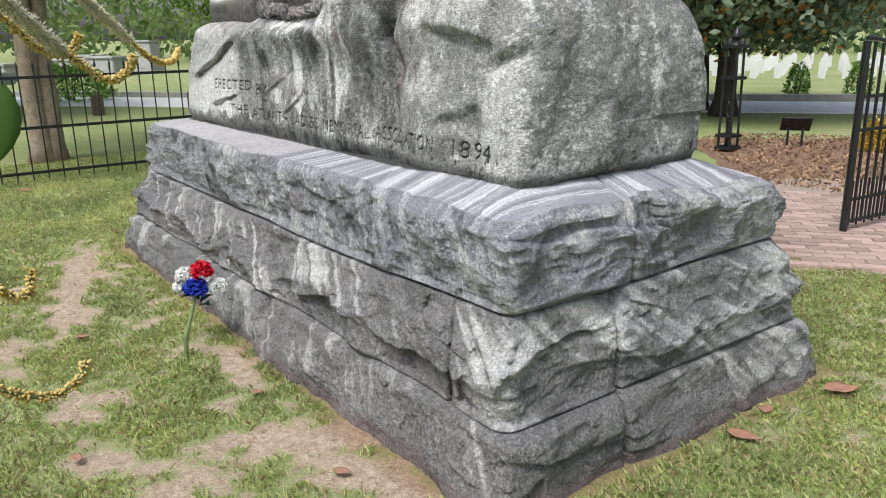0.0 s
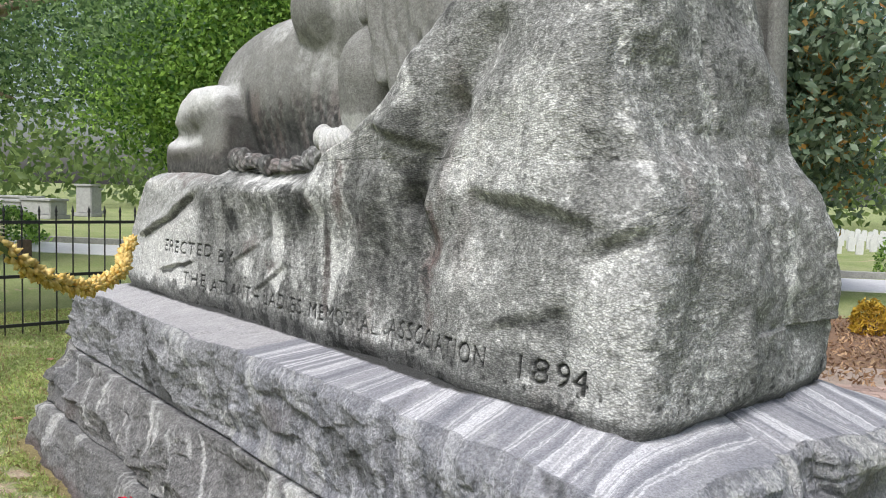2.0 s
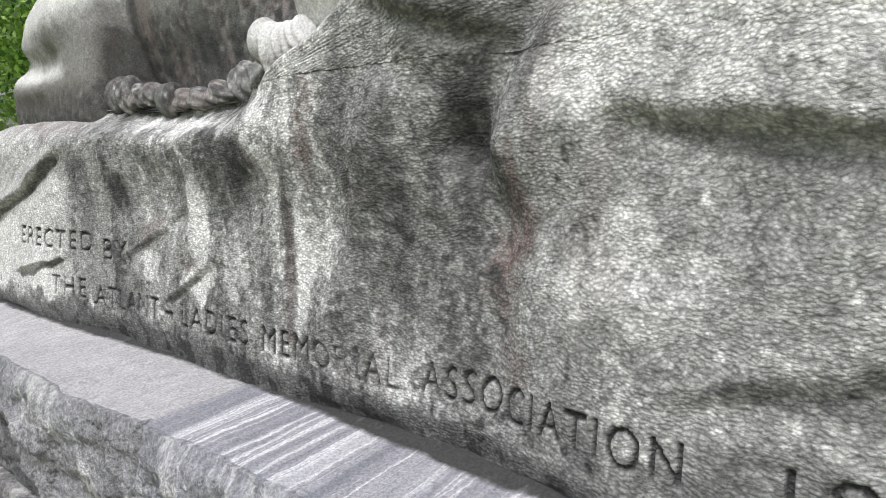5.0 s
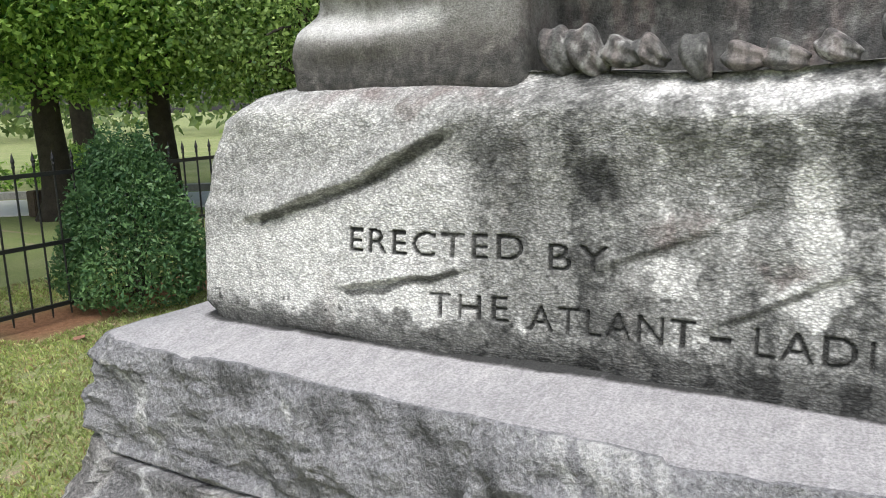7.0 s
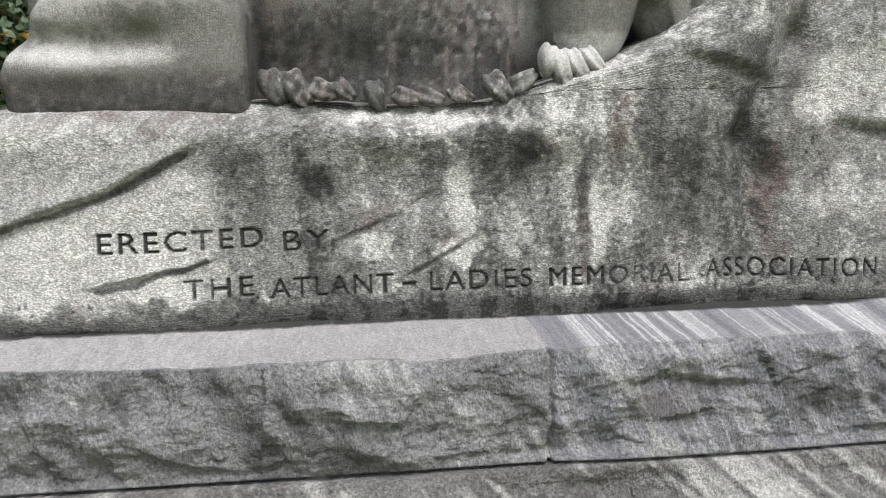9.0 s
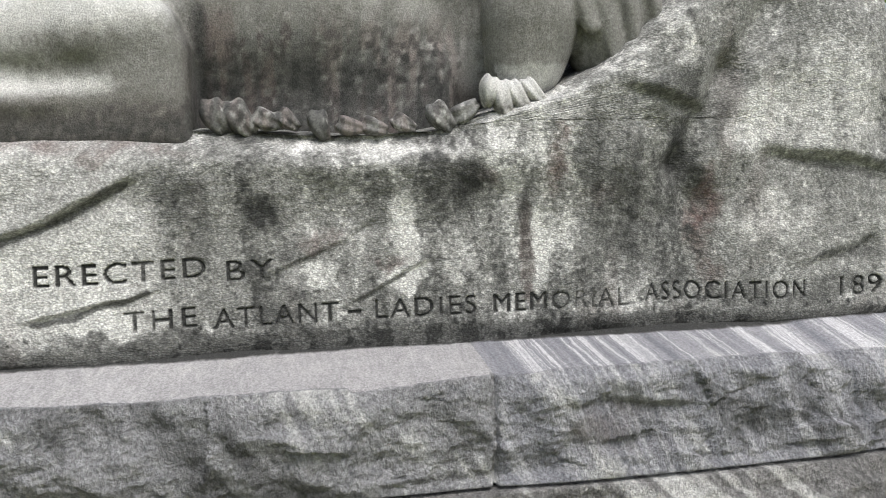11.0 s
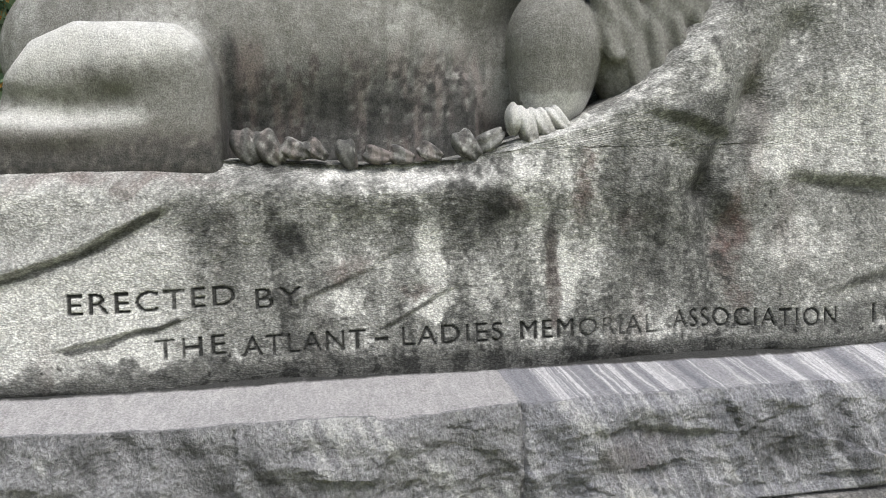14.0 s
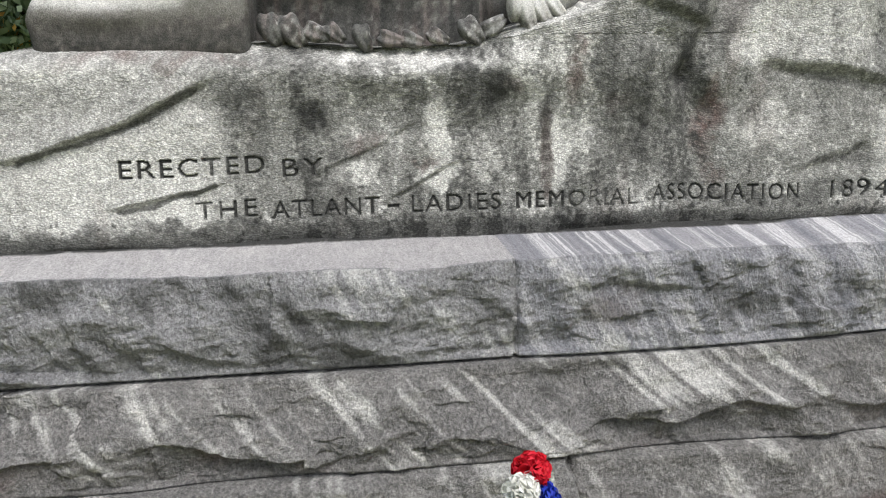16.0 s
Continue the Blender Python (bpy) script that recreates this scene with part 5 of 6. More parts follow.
def strip(name, a, b, half, z0, z1, material, label, category):
    a, b = np.array(a, float), np.array(b, float)
    d = (b - a) / np.hypot(*(b - a))
    nrm = np.array([-d[1], d[0]]) * half
    V = [(*(p + s * nrm), z) for p in (a, b) for s in (-1, 1) for z in (z0, z1)]
    F = [(0, 1, 3, 2), (4, 6, 7, 5), (0, 4, 5, 1), (2, 3, 7, 6), (1, 5, 7, 3)]
    return thing(name, mesh_from(name, V, F, material), label, category, kind="structure")


strip("road", (-31, -2.5), (13, 33), 1.25, -0.05, 0.012, M_ROAD, "pale worn asphalt cemetery road", "road")
strip("kerb", (-32.4, -1.5), (11.2, 33.8), 0.12, -0.05, 0.13, M_KERB, "low grey stone kerb beside the road", "kerb")


def headstone_mesh(w, h, t):
    pts = [(-w / 2, 0), (w / 2, 0), (w / 2, h - 0.06)] + [(w / 2 * math.cos(a), h - 0.06 + 0.09 * math.sin(a)) for a in np.linspace(0.2, math.pi - 0.2, 6)] + [(-w / 2, h - 0.06)]
    n = len(pts)
    V = [(x, -t / 2, z) for x, z in pts] + [(x, t / 2, z) for x, z in pts]
    F = [tuple(range(n)), tuple(range(2 * n - 1, n - 1, -1))] + [(i + n, (i + 1) % n + n, (i + 1) % n, i) for i in range(n)]
    return mesh_from("headstone", V, F, M_WHITE)


def build_headstones():
    rng = np.random.default_rng(3)
    me = headstone_mesh(0.22, 0.46, 0.08)
    along, out = np.array([0.778, 0.628]), np.array([-0.628, 0.778])
    first = np.array([-16.6, 22.2])
    for r in range(8):
        for i in range(36):
            p = first + along * (i * 0.70 + (r % 2) * 0.33) + out * (r * 1.7)
            ob = thing("headstone", me, "upright white marble headstone in a row on grass", "headstone", "rows of white headstones")
            ob.matrix_basis = pose(p[0] + rng.normal(0, 0.05), p[1] + rng.normal(0, 0.05), 0, rng.normal(0, 2), rng.normal(0, 2), 39 + rng.normal(0, 4))


build_headstones()


def build_tombs():
    for x, y, w, d, h, mt in ((-25, 6.3, 1.6, 0.9, 0.75, M_TOMB), (-29, 5.8, 2.4, 1.0, 0.6, M_TOMB), (-27, 8.6, 0.9, 0.5, 1.4, M_TOMB), (-33, 7.0, 2.2, 1.0, 0.7, M_TOMB), (-30, 9.8, 0.5, 0.4, 1.2, M_TOMB), (-24, 2.0, 1.4, 0.7, 0.6, M_TOMB), (-26, 12.6, 1.2, 0.6, 1.0, M_TOMB)):
        root = thing("tomb", None, "pale grey stone tomb beyond the fence", "tomb", "tombs beyond the fence")
        root.matrix_basis = pose(x - 12, y + 2.5, 0, 0, 0, 30)
        part("base", soft_box(-w / 2 - 0.1, w / 2 + 0.1, -d / 2 - 0.1, d / 2 + 0.1, 0, 0.18, 0.02), mt, root)
        part("body", soft_box(-w / 2, w / 2, -d / 2, d / 2, 0.18, h, 0.03), mt, root)
        part("slab", soft_box(-w / 2 - 0.06, w / 2 + 0.06, -d / 2 - 0.06, d / 2 + 0.06, h, h + 0.1, 0.02), mt, root)
    for x, y in ((-19.0, 2.3), (-18.0, 4.0), (-17.2, 5.8), (-20.0, 0.5), (-16.2, 7.6)):
        root = thing("bollard", None, "short dark weathered wooden post beside road", "post", "wooden posts along the road")
        root.location = (x, y, 0)
        part("shaft", soft_box(-0.11, 0.11, -0.11, 0.11, 0, 0.42, 0.015), M_WOOD, root)
    root = thing("notice_board", None, "small white notice board on two thin legs", "sign")
    root.matrix_basis = pose(-20.5, 2.6, 0, 0, 0, -60)
    bm = soft_box(-0.38, 0.38, -0.02, 0.02, -0.17, 0.17, 0.006)
    bmesh.ops.rotate(bm, cent=(0, 0, 0), matrix=Matrix.Rotation(radians(-35), 3, "X"), verts=bm.verts)
    bmesh.ops.translate(bm, vec=(0, 0, 0.72), verts=bm.verts)
    part("panel", bm, M_SIGN_WHITE, root)
    for a in (-0.25, 0.25):
        part_of(root, "leg", mesh_from("leg", *tube([(a, 0, 0), (a, 0, 0.7)], 0.02, 6), M_IRON))


build_tombs()


# ---------------------------------------------------------------- trees and shrubs
def clump_points(rng, centre, radii, clumps, per, clump_r, shell=0.55):
    d = rng.normal(size=(clumps, 3))
    d /= np.linalg.norm(d, axis=1)[:, None]
    c = np.asarray(centre) + d * np.asarray(radii) * rng.uniform(shell, 1.0, clumps)[:, None]
    P = (c[:, None] + rng.normal(size=(clumps, per, 3)) * clump_r * np.array([1, 1, 0.65])).reshape(-1, 3)
    return c, P


def tree(name, x, y, trunk_h, trunk_r, centre_z, radii, clumps, per, leaf, material, bark, label, seed, stems=1, floor=1.2, clump_r=0.38, accent=None, shell=0.5):
    rng = np.random.default_rng(seed)
    root = thing(name, None, label, "tree")
    root.location = (x, y, 0)
    c, P = clump_points(rng, (0, 0, centre_z), radii, clumps, per, clump_r, shell)
    P = P[P[:, 2] > floor + 0.3 * np.abs(rng.normal(size=len(P)))]
    pieces = []
    for s in range(stems):
        off = np.array([0.10 * math.cos(s * 2.4 + seed), 0.10 * math.sin(s * 2.4 + seed)]) * (stems > 1)
        zs = np.linspace(-0.05, trunk_h, 14)
        bend = np.array([0.012 * math.sin(k * 0.9 + s) * k for k in range(14)])
        pts = np.column_stack([off[0] * (1 + zs * 0.35) + bend * 0.4, off[1] * (1 + zs * 0.35) + bend * 0.3, zs])
        rad = trunk_r / math.sqrt(stems) * (1 - 0.45 * zs / trunk_h) * (1 + 0.6 * np.exp(-np.maximum(zs, 0) / 0.12))
        pieces.append(tube(pts, rad, 12))
    trunk = part_of(root, "trunk", mesh_from("trunk", *join(pieces), bark, True))
    limbs = []
    for k in rng.permutation(len(c))[:18]:
        z0 = rng.uniform(0.5, 0.95) * trunk_h
        a = np.array([0, 0, z0])
        b = c[k]
        mid = (a + b) / 2 + np.array([0, 0, 0.25 * abs(b[2] - z0) + 0.1])
        t = np.linspace(0, 1, 7)[:, None]
        pts = (1 - t) ** 2 * a + 2 * t * (1 - t) * mid + t ** 2 * b
        limbs.append(tube(pts, np.linspace(trunk_r * 0.4, 0.012, 7), 6))
    part_of(root, "limb", mesh_from("limb", *join(limbs), bark, True))
    V, F = leaf_cloud(P, leaf, rng)
    part_of(root, "crown", mesh_from("crown", V, F, material))
    if accent:
        warm = fbm(P[:, 0] * 1.1, P[:, 1] * 1.1, P[:, 2] * 1.1, 3, 77)
        Q = P[rng.random(len(P)) < 0.10 + 0.25 * sstep(0.0, 0.5, warm)] + rng.normal(size=(1, 3)) * 0.05
        V, F = leaf_cloud(Q, leaf * 0.85, rng)
        part_of(root, "rusty_leaves", mesh_from("rusty_leaves", V, F, accent))
    return root


tree("crape_tree", -11.65, 1.9, 3.6, 0.23, 4.0, (2.4, 2.4, 1.7), 170, 150, 0.075, M_LEAF_DARK, M_BARK, "multi-stemmed tree with tan bark beyond the fence", 1, stems=3, floor=2.15)
tree("oak_tree", -15.6, 7.6, 4.0, 0.25, 4.6, (3.4, 3.4, 3.1), 430, 190, 0.115, M_LEAF_LIME, M_BARK_DARK, "broad bright green shade tree", 2, floor=1.7, clump_r=0.5)
tree("lime_tree", -14.6, 8.9, 4.0, 0.22, 4.4, (3.0, 3.0, 3.0), 380, 190, 0.105, M_LEAF_LIME, M_BARK_DARK, "leafy lime-green tree beyond the iron fence", 3, floor=1.6, clump_r=0.45)
tree("young_tree", -12.6, 10.0, 3.2, 0.16, 3.6, (1.9, 1.9, 2.0), 150, 150, 0.085, M_LEAF_LIME, M_BARK_DARK, "young tree with bright green leaves behind the fence", 4, floor=1.55)
tree("dark_tree", -11.5, 9.0, 3.4, 0.13, 3.1, (1.9, 1.8, 1.7), 160, 150, 0.085, M_LEAF_MID, M_BARK_DARK, "dark-trunked tree beside the fence", 5, floor=1.0)
tree("shade_tree", -20.5, -0.5, 5.0, 0.3, 5.0, (4.5, 4.5, 3.6), 480, 180, 0.13, M_LEAF_DARK, M_BARK_DARK, "large dark green shade tree", 6, floor=1.8, clump_r=0.55)
tree("field_tree", -22.0, 12.5, 5.0, 0.3, 5.2, (4.5, 4.5, 3.8), 300, 150, 0.13, M_LEAF_MID, M_BARK_DARK, "large mid-green tree in the cemetery", 7, floor=2.0, clump_r=0.55)
tree("magnolia_tree", -8.95, 13.0, 5.0, 0.2, 3.7, (3.2, 3.0, 2.9), 430, 130, 0.17, M_LEAF_MAG, M_BARK_DARK, "dark glossy magnolia tree with rusty leaf undersides", 8, floor=1.1, accent=M_LEAF_RUST, clump_r=0.42)
tree("gate_tree", -9.8, 13.5, 3.2, 0.12, 3.3, (1.6, 1.6, 1.8), 110, 70, 0.13, M_LEAF_MID, M_BARK_DARK, "slim green tree beyond the gate", 9, floor=1.2)
tree("edge_tree", 2.5, 17.0, 5.0, 0.3, 5.0, (3.5, 3.5, 3.4), 220, 70, 0.2, M_LEAF_LIME, M_BARK_DARK, "light green tree beyond the road", 10, floor=1.9, clump_r=0.5)


def build_far_woods():
    rng = np.random.default_rng(20)
    pts = []
    for k in range(900):
        a = rng.uniform(0.2, math.pi * 1.15)
        r = rng.uniform(48, 75)
        c = np.array([CX + r * math.cos(a), CY + r * math.sin(a), abs(rng.normal(0, 1)) * 5.5 + 0.6])
        pts.append(c + rng.normal(size=(38, 3)) * np.array([1.6, 1.6, 1.2]))
    P = np.concatenate(pts)
    P = P[P[:, 2] > 0.2]
    V, F = leaf_cloud(P, 0.75, rng)
    thing("far_woods", mesh_from("far_woods", V, F, M_LEAF_FAR), "distant green woods round the cemetery", "woods", kind="stuff")


build_far_woods()


def shrub(name, x, y, r, h, n, leaf, material, label, seed, taper=0.5, stems=5):
    rng = np.random.default_rng(seed)
    root = thing(name, None, label, "shrub")
    root.location = (x, y, 0)
    t = rng.uniform(0, 1, n) ** 0.8
    ang = rng.uniform(0, 2 * math.pi, n)
    lump = 0.86 + 0.22 * fbm(np.cos(ang) * 2.2, np.sin(ang) * 2.2, t * 4, 3, seed)
    prof = np.sqrt(np.clip(1 - (t * (1 - 0.05)) ** 3.0, 0, 1)) * (1 - taper * t) * (0.75 + 0.25 * sstep(0, 0.15, t))
    rr = r * prof * lump * rng.uniform(0.72, 1.0, n)
    P = np.column_stack([rr * np.cos(ang), rr * np.sin(ang), 0.03 + t * h * (0.95 + 0.08 * rng.normal(size=n))])
    V, F = leaf_cloud(P, leaf, rng, 2.4, -0.3)
    stem_pieces = [tube([(0.03 * math.cos(k * 2.2), 0.03 * math.sin(k * 2.2), 0), (0.25 * r * math.cos(k * 2.2), 0.25 * r * math.sin(k * 2.2), 0.7 * h)], [0.018, 0.006], 6) for k in range(stems)]
    part_of(root, "stems", mesh_from("stems", *join(stem_pieces), M_BARK_DARK))
    part_of(root, "foliage", mesh_from("foliage", V, F, material))
    return root


shrub("yew_bush", -9.72, 4.5, 0.72, 1.34, 22000, 0.05, M_LEAF_YEW, "dense dark green clipped yew bush beside the fence", 30, 0.25)
for i, (x, y, s) in enumerate(((-9.9, 17.2, 0.75), (-8.9, 18.0, 0.8), (-7.7, 19.0, 0.85), (-6.7, 19.8, 0.9), (-5.6, 20.7, 0.85))):
    shrub("sapling_bush", x, y, 0.45 * s, 1.0 * s, 500, 0.11, M_LEAF_LIME, "small light green bush at the edge of the field", 40 + i, 0.1)
shrub("gold_shrub", -4.95, 10.4, 0.30, 0.38, 1500, 0.06, leafy("gold_leaves", (0.35, 0.2, 0.02), (0.6, 0.42, 0.06), 0.3), "small golden-yellow shrub in the mulch bed", 50, 0.2)
shrub("hedge_bush", -22.5, 4.4, 1.2, 0.9, 1800, 0.14, M_LEAF_LIME, "low lime-green bush beyond the road", 51, 0.1)
shrub("hedge_bush", -21.0, 8.5, 1.6, 1.0, 2000, 0.14, M_LEAF_LIME, "low lime-green bush beyond the road", 52, 0.1)
shrub("hedge_bush", -20.0, 11.2, 1.6, 0.9, 2000, 0.14, M_LEAF_LIME, "low lime-green bush beyond the road", 53, 0.1)


# ---------------------------------------------------------------- things on the lawn
def flower_head(root, name, c, r, material, seed):
    rng = np.random.default_rng(seed)
    n = 150
    d = rng.normal(size=(n, 3))
    d[:, 2] = np.abs(d[:, 2]) * 0.9 - 0.25
    d /= np.linalg.norm(d, axis=1)[:, None]
    V, F = [], []
    for i in range(n):
        u = d[i]
        s = np.cross(u, rng.normal(size=3))
        s /= np.linalg.norm(s)
        w = np.cross(u, s)
        q = r * rng.uniform(0.75, 1.05)
        o = len(V)
        V += [np.array(c) + u * q * 0.2, np.array(c) + u * q * 0.85 + s * r * 0.3, np.array(c) + u * q * 1.0 + s * r * 0.1 + w * r * 0.12, np.array(c) + u * q * 0.97 - s * r * 0.12 - w * r * 0.06, np.array(c) + u * q * 0.85 - s * r * 0.3]
        F.append((o, o + 1, o + 2, o + 3, o + 4))
    part_of(root, name, mesh_from(name, V, F, material))


def build_flowers():
    root = thing("artificial_flowers", None, "red white and blue artificial carnations on a stake in the soil", "flowers")
    root.location = (-4.02, 1.20, 0)
    top = np.array([-0.16, 0.15, 0.30])
    part_of(root, "stem", mesh_from("stem", *tube([(0, 0, -0.04), (-0.02, 0.02, 0.10), (-0.08, 0.08, 0.20), top], [0.012, 0.012, 0.009, 0.007], 8), M_STEM))
    across = np.array([0.59, 0.80, 0.0])
    toward = np.array([0.78, -0.6, 0.0])
    def at(a, z, t=0.0):
        return tuple(top + across * a + toward * t + np.array([0, 0, z]))
    flower_head(root, "red_flower", at(0.025, 0.082), 0.064, M_RED, 1)
    flower_head(root, "blue_flower", at(0.0, 0.0, 0.045), 0.068, M_BLUE, 2)
    flower_head(root, "white_flower", at(-0.055, 0.055), 0.062, M_WHITEP, 3)
    flower_head(root, "white_flower", at(-0.075, 0.0), 0.058, M_WHITEP, 4)
    flower_head(root, "white_flower", at(0.10, 0.0), 0.055, M_WHITEP, 5)
    for k, a in enumerate((0.3, 1.9, 3.3, 4.6)):
        u = np.array([math.cos(a), math.sin(a), 0])
        s = np.array([-u[1], u[0], 0])
        b = top + np.array([0, 0, -0.10 + 0.015 * k])
        V = [b, b + u * 0.04 + s * 0.03 + np.array([0, 0, 0.03]), b + u * 0.09 + np.array([0, 0, 0.02]), b + u * 0.04 - s * 0.03 + np.array([0, 0, 0.03]), b + u * 0.045 + np.array([0, 0, 0.015])]
        V = V + [v + np.array([0, 0, -0.002]) for v in V]
        F = [(0, 1, 4), (1, 2, 4), (2, 3, 4), (3, 0, 4), (5, 9, 6), (6, 9, 7), (7, 9, 8), (8, 9, 5)]
        part_of(root, "leaf", mesh_from("leaf", V, F, M_FLEAF))


build_flowers()


def fallen_leaf(x, y, size, turn, seed, tone):
    rng = np.random.default_rng(seed)
    n = 9
    V, F = [], []
    for i in range(n):
        t = i / (n - 1)
        w = 0.28 * math.sin(math.pi * min(1, t * 1.02) ** 0.8) * size + 0.001
        z = 0.012 + 0.12 * size * (t - 0.5) ** 2 * 2
        for s in (-1, -0.5, 0, 0.5, 1):
            V.append(((t - 0.5) * size, s * w, z + 0.35 * abs(s) * w * (0.6 + 0.4 * rng.random())))
    for i in range(n - 1):
        for k in range(4):
            F.append((i * 5 + k, i * 5 + k + 1, (i + 1) * 5 + k + 1, (i + 1) * 5 + k))
    m = mesh_from("fallen_leaf", V, F, M_BROWNLEAF, True)
    ob = thing("fallen_leaf", m, tone, "leaf", "fallen leaves on the lawn")
    ob.matrix_basis = pose(x, y, 0.006, 0, 0, turn)
    sol = ob.modifiers.new("thickness", "SOLIDIFY")
    sol.thickness = 0.0015


for i, (x, y, s, a) in enumerate(((-1.86, 2.66, 0.13, 20), (-1.83, 3.35, 0.17, 60), (-1.93, 2.93, 0.09, 110), (-1.75, 2.0, 0.09, 150), (-2.6, 1.30, 0.07, 40), (-3.4, 1.32, 0.06, 80), (-3.3, 0.55, 0.07, 10), (-4.6, 0.85, 0.07, 70),
                                  (-9.4, 1.3, 0.16, 35), (-6.9, 1.6, 0.08, 100), (-8.6, 2.2, 0.1, 15), (-1.5, 4.6, 0.1, 75), (-9.2, 3.6, 0.14, 120), (-9.0, 4.1, 0.12, 30))):
    fallen_leaf(x, y, s, a, 70 + i, "curled dry brown leaf lying on the grass")


def catkin(pts, r, cream, label, seed):
    """A drooping flower spike: a bent stalk set all round with small buds, in bloom along part of it."""
    rng = np.random.default_rng(seed)
    C = np.array(pts, float)
    t = np.linspace(0, len(C) - 1, 60)
    i = np.clip(t.astype(int), 0, len(C) - 2)
    f = (t - i)[:, None]
    pm, p0, p1, p2 = C[np.maximum(i - 1, 0)], C[i], C[i + 1], C[np.minimum(i + 2, len(C) - 1)]
    L = 0.5 * (2 * p0 + (p1 - pm) * f + (2 * pm - 5 * p0 + 4 * p1 - p2) * f ** 2 + (3 * p0 - pm - 3 * p1 + p2) * f ** 3)
    root = thing("catkin", None, label, "flower spike")
    part_of(root, "stalk", mesh_from("stalk", *tube(L, np.linspace(0.0018, 0.0028, 60), 6), M_STEM))
    length = np.sum(np.linalg.norm(np.diff(L, axis=0), axis=1))
    n = int(length * 2300)
    u = rng.uniform(0, 1, n)
    P = np.column_stack([np.interp(u, np.linspace(0, 1, 60), L[:, k]) for k in range(3)])
    T = np.column_stack([np.interp(u, np.linspace(0, 1, 60), np.gradient(L, axis=0)[:, k]) for k in range(3)])
    T /= np.linalg.norm(T, axis=1)[:, None]
    R = rng.normal(size=(n, 3))
    R -= (R * T).sum(1)[:, None] * T
    R /= np.linalg.norm(R, axis=1)[:, None]
    bloom = (u > cream[0]) & (u < cream[1])
    for nm, sel, mt, ln in (("bud_cover", ~bloom, M_CATKIN, 1.0), ("blossom", bloom, M_CREAM, 1.6)):
        if not sel.any():
            continue
        p, q, tt = P[sel], R[sel], T[sel]
        if ln > 1:
            p, tt = np.repeat(p, 7, 0) + rng.normal(size=(7 * len(p), 3)) * 0.002, np.repeat(tt, 7, 0)
            q = np.repeat(q, 7, 0) + 0.7 * rng.normal(size=(len(p), 3)) - np.array([0, 0, 0.35])
        k = len(p)
        d = q + 0.5 * rng.normal(size=(k, 3)) * 0.5 - tt * 0.4
        d /= np.linalg.norm(d, axis=1)[:, None]
        s = np.cross(d, tt)
        s /= np.linalg.norm(s, axis=1)[:, None] + 1e-9
        w = np.cross(d, s)
        ll = (r * ln * rng.uniform(0.6, 1.15, k))[:, None]
        wd = (0.28 * r if ln == 1 else 0.0013) * np.ones((k, 1))
        V = np.stack([p, p + d * ll * 0.6 + s * wd, p + d * ll * 0.6 - s * wd * 0.5 + w * wd * 0.85, p + d * ll * 0.6 - s * wd * 0.5 - w * wd * 0.85, p + d * ll], 1).reshape(-1, 3)
        o = np.arange(k)[:, None] * 5
        F = np.concatenate([o + np.array([[a, b, c]]) for a, b, c in ((0, 2, 1), (0, 3, 2), (0, 1, 3), (4, 1, 2), (4, 2, 3), (4, 3, 1))])
        tagged(part_of(root, nm, mesh_from(nm, V, F, mt)), kind="stuff")


LAB = "drooping golden flower spike hanging from a branch"
catkin([(-2.165, 0.728, 1.515), (-2.125, 0.708, 1.504), (-2.08, 0.69, 1.496), (-2.02, 0.648, 1.491), (-1.985, 0.615, 1.502), (-1.965, 0.59, 1.518), (-1.93, 0.534, 1.568), (-1.899, 0.489, 1.605), (-1.875, 0.439, 1.657)], 0.0085, (0.68, 0.98), LAB, 1)
catkin([(-1.855, 0.548, 1.51), (-1.858, 0.532, 1.482), (-1.846, 0.497, 1.47), (-1.826, 0.451, 1.501), (-1.804, 0.409, 1.535), (-1.77, 0.369, 1.573), (-1.734, 0.325, 1.612)], 0.0105, (0.62, 1.0), LAB, 2)
catkin([(-1.318, 0.268, 1.295), (-1.313, 0.263, 1.275), (-1.312, 0.251, 1.269), (-1.307, 0.236, 1.282), (-1.303, 0.212, 1.298)], 0.008, (2, 3), LAB, 3)
catkin([(-1.279, 0.302, 1.192), (-1.274, 0.293, 1.175), (-1.263, 0.267, 1.168), (-1.259, 0.24, 1.176), (-1.257, 0.216, 1.192), (-1.246, 0.189, 1.217)], 0.008, (2, 3), LAB, 4)
catkin([(-1.874, 0.467, 1.546), (-1.878, 0.446, 1.516), (-1.865, 0.409, 1.52), (-1.85, 0.377, 1.547), (-1.833, 0.347, 1.575), (-1.816, 0.318, 1.599)], 0.011, (2, 3), LAB, 5)


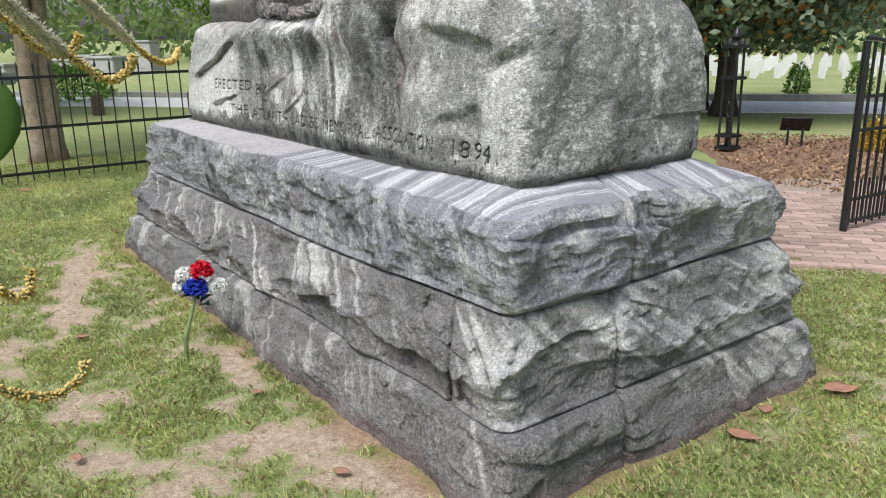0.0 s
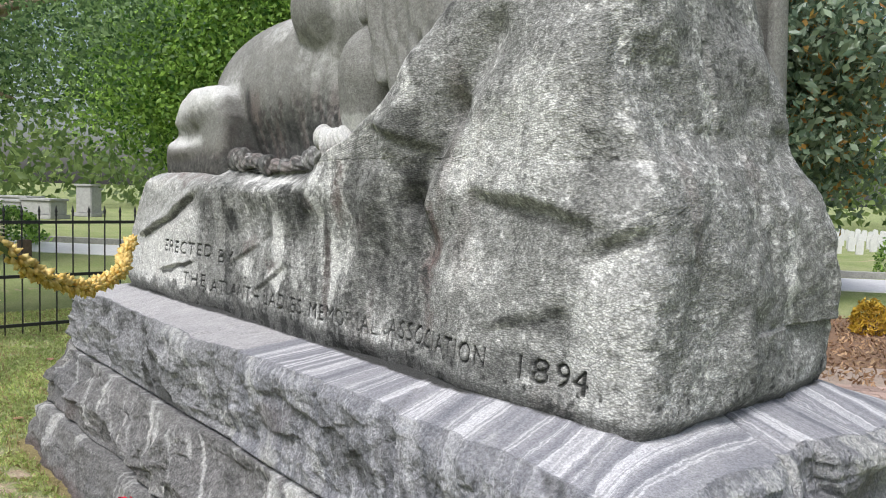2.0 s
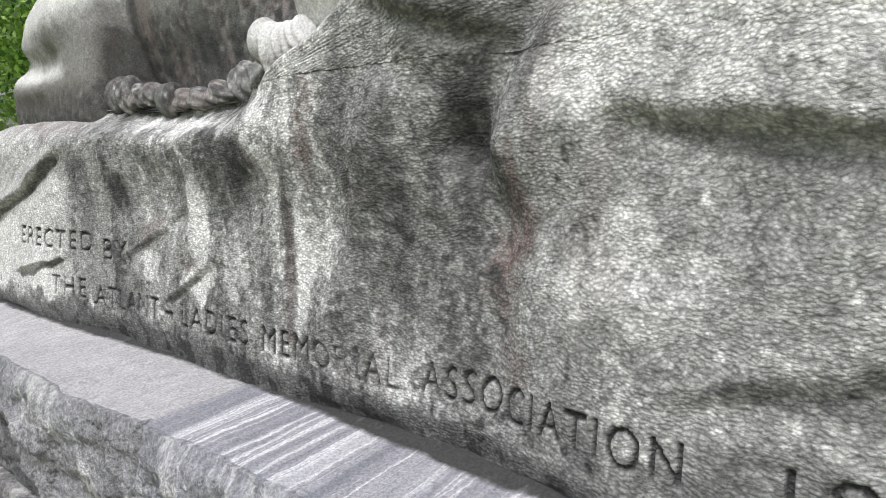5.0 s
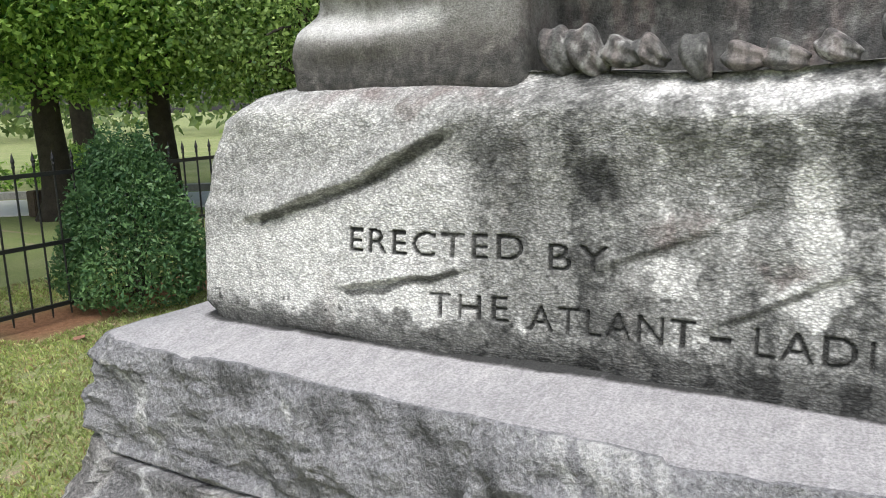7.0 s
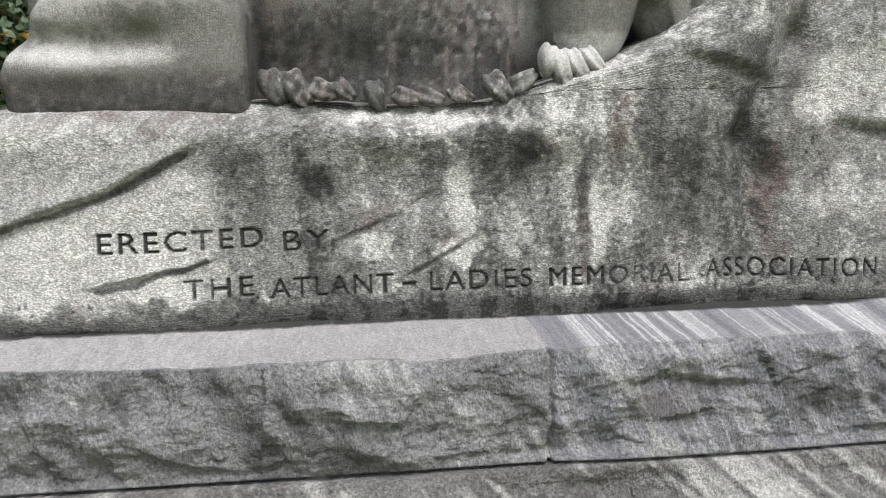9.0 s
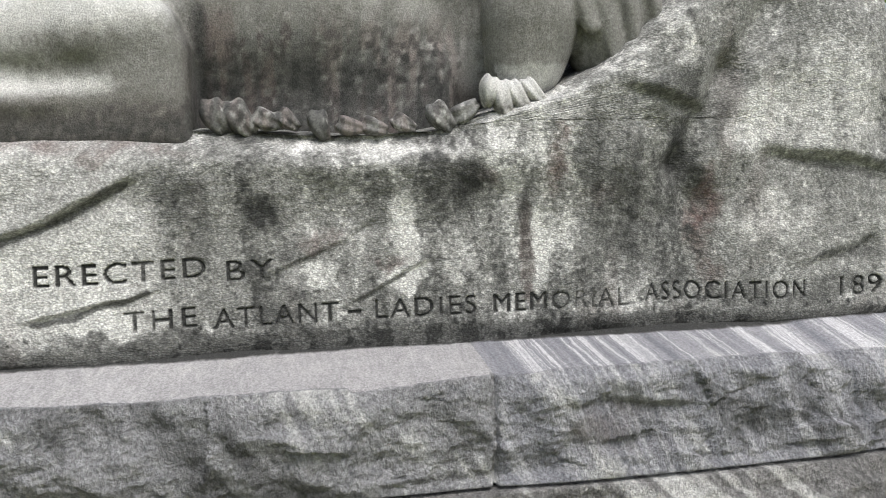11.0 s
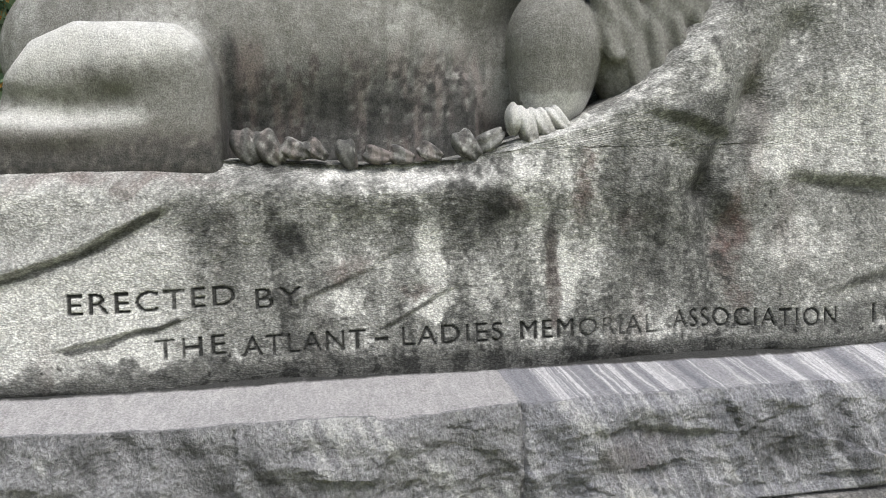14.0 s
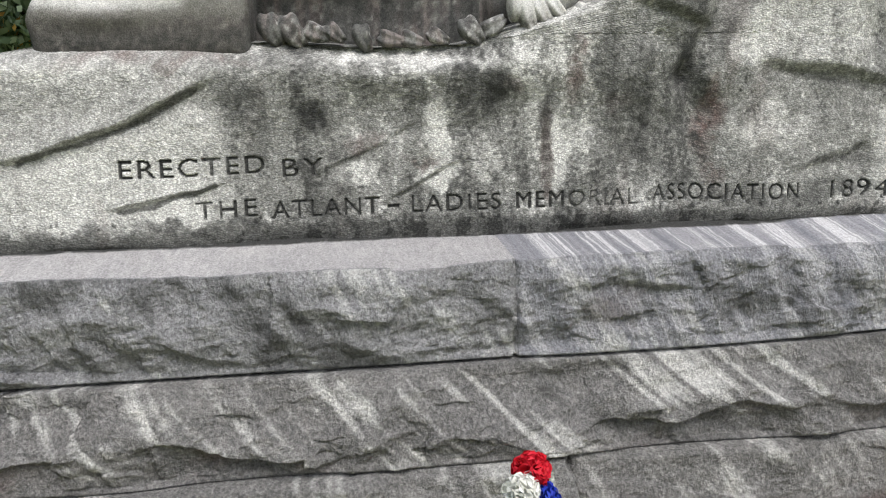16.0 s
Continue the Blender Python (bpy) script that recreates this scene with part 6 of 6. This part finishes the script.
def build_near_leaf():
    """One chestnut leaf hanging beside the flower spikes."""
    tip, edge, stem, far = (np.array(p) for p in ((-1.392, 0.26, 1.405), (-1.393, 0.291, 1.444), (-1.397, 0.284, 1.491), (-1.4, 0.249, 1.474)))
    V, F, n = [], [], 12
    for i in range(n + 1):
        t = i / n
        mid = stem + (tip - stem) * t
        out = (edge - (stem + tip) / 2) * math.sin(math.pi * t) ** 0.8
        inn = (far - (stem + tip) / 2) * math.sin(math.pi * t) ** 0.8
        rib = mid + np.array([0.004, -0.003, 0.0]) * math.sin(math.pi * t)
        V += [mid + out * (1 + 0.06 * (i % 2)), mid + out * 0.5, rib, mid + inn * 0.5, mid + inn * (1 + 0.06 * (i % 2))]
    for i in range(n):
        for k in range(4):
            F.append((i * 5 + k, i * 5 + k + 1, (i + 1) * 5 + k + 1, (i + 1) * 5 + k))
    ob = thing("hanging_leaf", mesh_from("hanging_leaf", V, F, M_LEAF_NEAR, True), "fresh green toothed leaf hanging from a branch", "leaf")
    sol = ob.modifiers.new("thickness", "SOLIDIFY")
    sol.thickness = 0.0008


build_near_leaf()


# ---------------------------------------------------------------- brick path: herringbone pavers
def build_brick_path():
    v, f = box(-1.3, 1.3, -3.2, 3.2, -0.05, 0.004)
    base = thing("brick_path", mesh_from("brick_path", v, f, M_SAND), "worn reddish brick path through the gate", "path", kind="structure")
    base.matrix_basis = pose(-4.0, 8.15, 0, 0, 0, 40)
    bm = soft_box(-0.1, 0.1, -0.048, 0.048, 0, 0.03, 0.005)
    me = bpy.data.meshes.new("paver")
    bm.to_mesh(me)
    bm.free()
    me.materials.append(M_BRICK)
    rng = np.random.default_rng(60)
    for i in range(12):
        for j in range(25):
            y = -3.1 + 0.103 * j
            x = -1.2 + 0.204 * i + (0.102 if j % 2 else 0)
            ob = part_of(base, "paver", me)
            ob.matrix_basis = pose(x, y, -0.004 + rng.uniform(0, 0.003), 0, 0, rng.normal(0, 0.8))


build_brick_path()


# ---------------------------------------------------------------- grass
def build_grass():
    rng = np.random.default_rng(90)
    def patch(n, x0, x1, y0, y1, hmin, hmax, wide):
        x, y = rng.uniform(x0, x1, n), rng.uniform(y0, y1, n)
        c = grass_cover(x, y)
        out = (np.abs(x - CX) > HX + 0.5) | (np.abs(y - CY) > HY + 0.5)
        keep = out & (rng.random(n) < sstep(0.28, 0.8, c) ** 1.3) & (soil_red(x, y) < 0.6)
        x, y = x[keep], y[keep]
        n = len(x)
        z = ground_z(x, y)
        h = rng.uniform(hmin, hmax, n)
        a = rng.uniform(0, 2 * math.pi, n)
        lean = rng.uniform(0.2, 1.1, n)
        dx, dy = np.cos(a), np.sin(a)
        w = wide * rng.uniform(0.7, 1.3, n)
        V = np.stack([np.stack([x - dy * w, y + dx * w, z - 0.003], -1), np.stack([x + dy * w, y - dx * w, z - 0.003], -1),
                      np.stack([x + dx * h * lean * 0.4 + dy * w * 0.7, y + dy * h * lean * 0.4 - dx * w * 0.7, z + h * 0.65], -1), np.stack([x + dx * h * lean, y + dy * h * lean, z + h * (1 - 0.3 * lean)], -1)], 1)
        o = np.arange(n)[:, None] * 4
        return V.reshape(-1, 3), np.concatenate([o + np.array([[0, 1, 2]]), o + np.array([[0, 2, 3]])])
    for nm, mt, k, lab in (("grass", M_GRASS, 1.0, "short patchy green lawn grass"), ("dry_grass", M_STRAW, 0.34, "dry straw-coloured blades among the grass")):
        a = patch(int(300000 * k), -6.2, 1.0, -0.8, 5.2, 0.014, 0.042, 0.0024)
        b = patch(int(170000 * k), -11.5, -5.5, -1.5, 7.0, 0.014, 0.045, 0.0036)
        V = np.concatenate([a[0], b[0]])
        F = np.concatenate([a[1], b[1] + len(a[0])])
        thing(nm, mesh_from(nm, V, F, mt), lab, "grass", kind="stuff")


build_grass()


def build_litter():
    """Bits of twig, bark and dead leaf on the soil and lawn."""
    rng = np.random.default_rng(95)
    n = 15000
    x, y = rng.uniform(-9, 0.5, n), rng.uniform(-0.6, 5, n)
    out = (np.abs(x - CX) > HX + 0.48) | (np.abs(y - CY) > HY + 0.48)
    keep = out & (rng.random(n) < 0.25 + 0.75 * (grass_cover(x, y) < 0.6))
    P = np.column_stack([x, y, ground_z(x, y) + 0.006])[keep]
    V, F = leaf_cloud(P, 0.02, rng, 3.2, 0.0)
    V[:, 2] = np.maximum(V[:, 2] * 0.5, ground_z(V[:, 0], V[:, 1]) + 0.001)
    thing("litter", mesh_from("litter", V, F, leafy("litter_bits", (0.10, 0.06, 0.035), (0.50, 0.40, 0.29), 0.0, 0.9)), "bits of twig and dead leaf on the soil", "litter", kind="stuff")


build_litter()
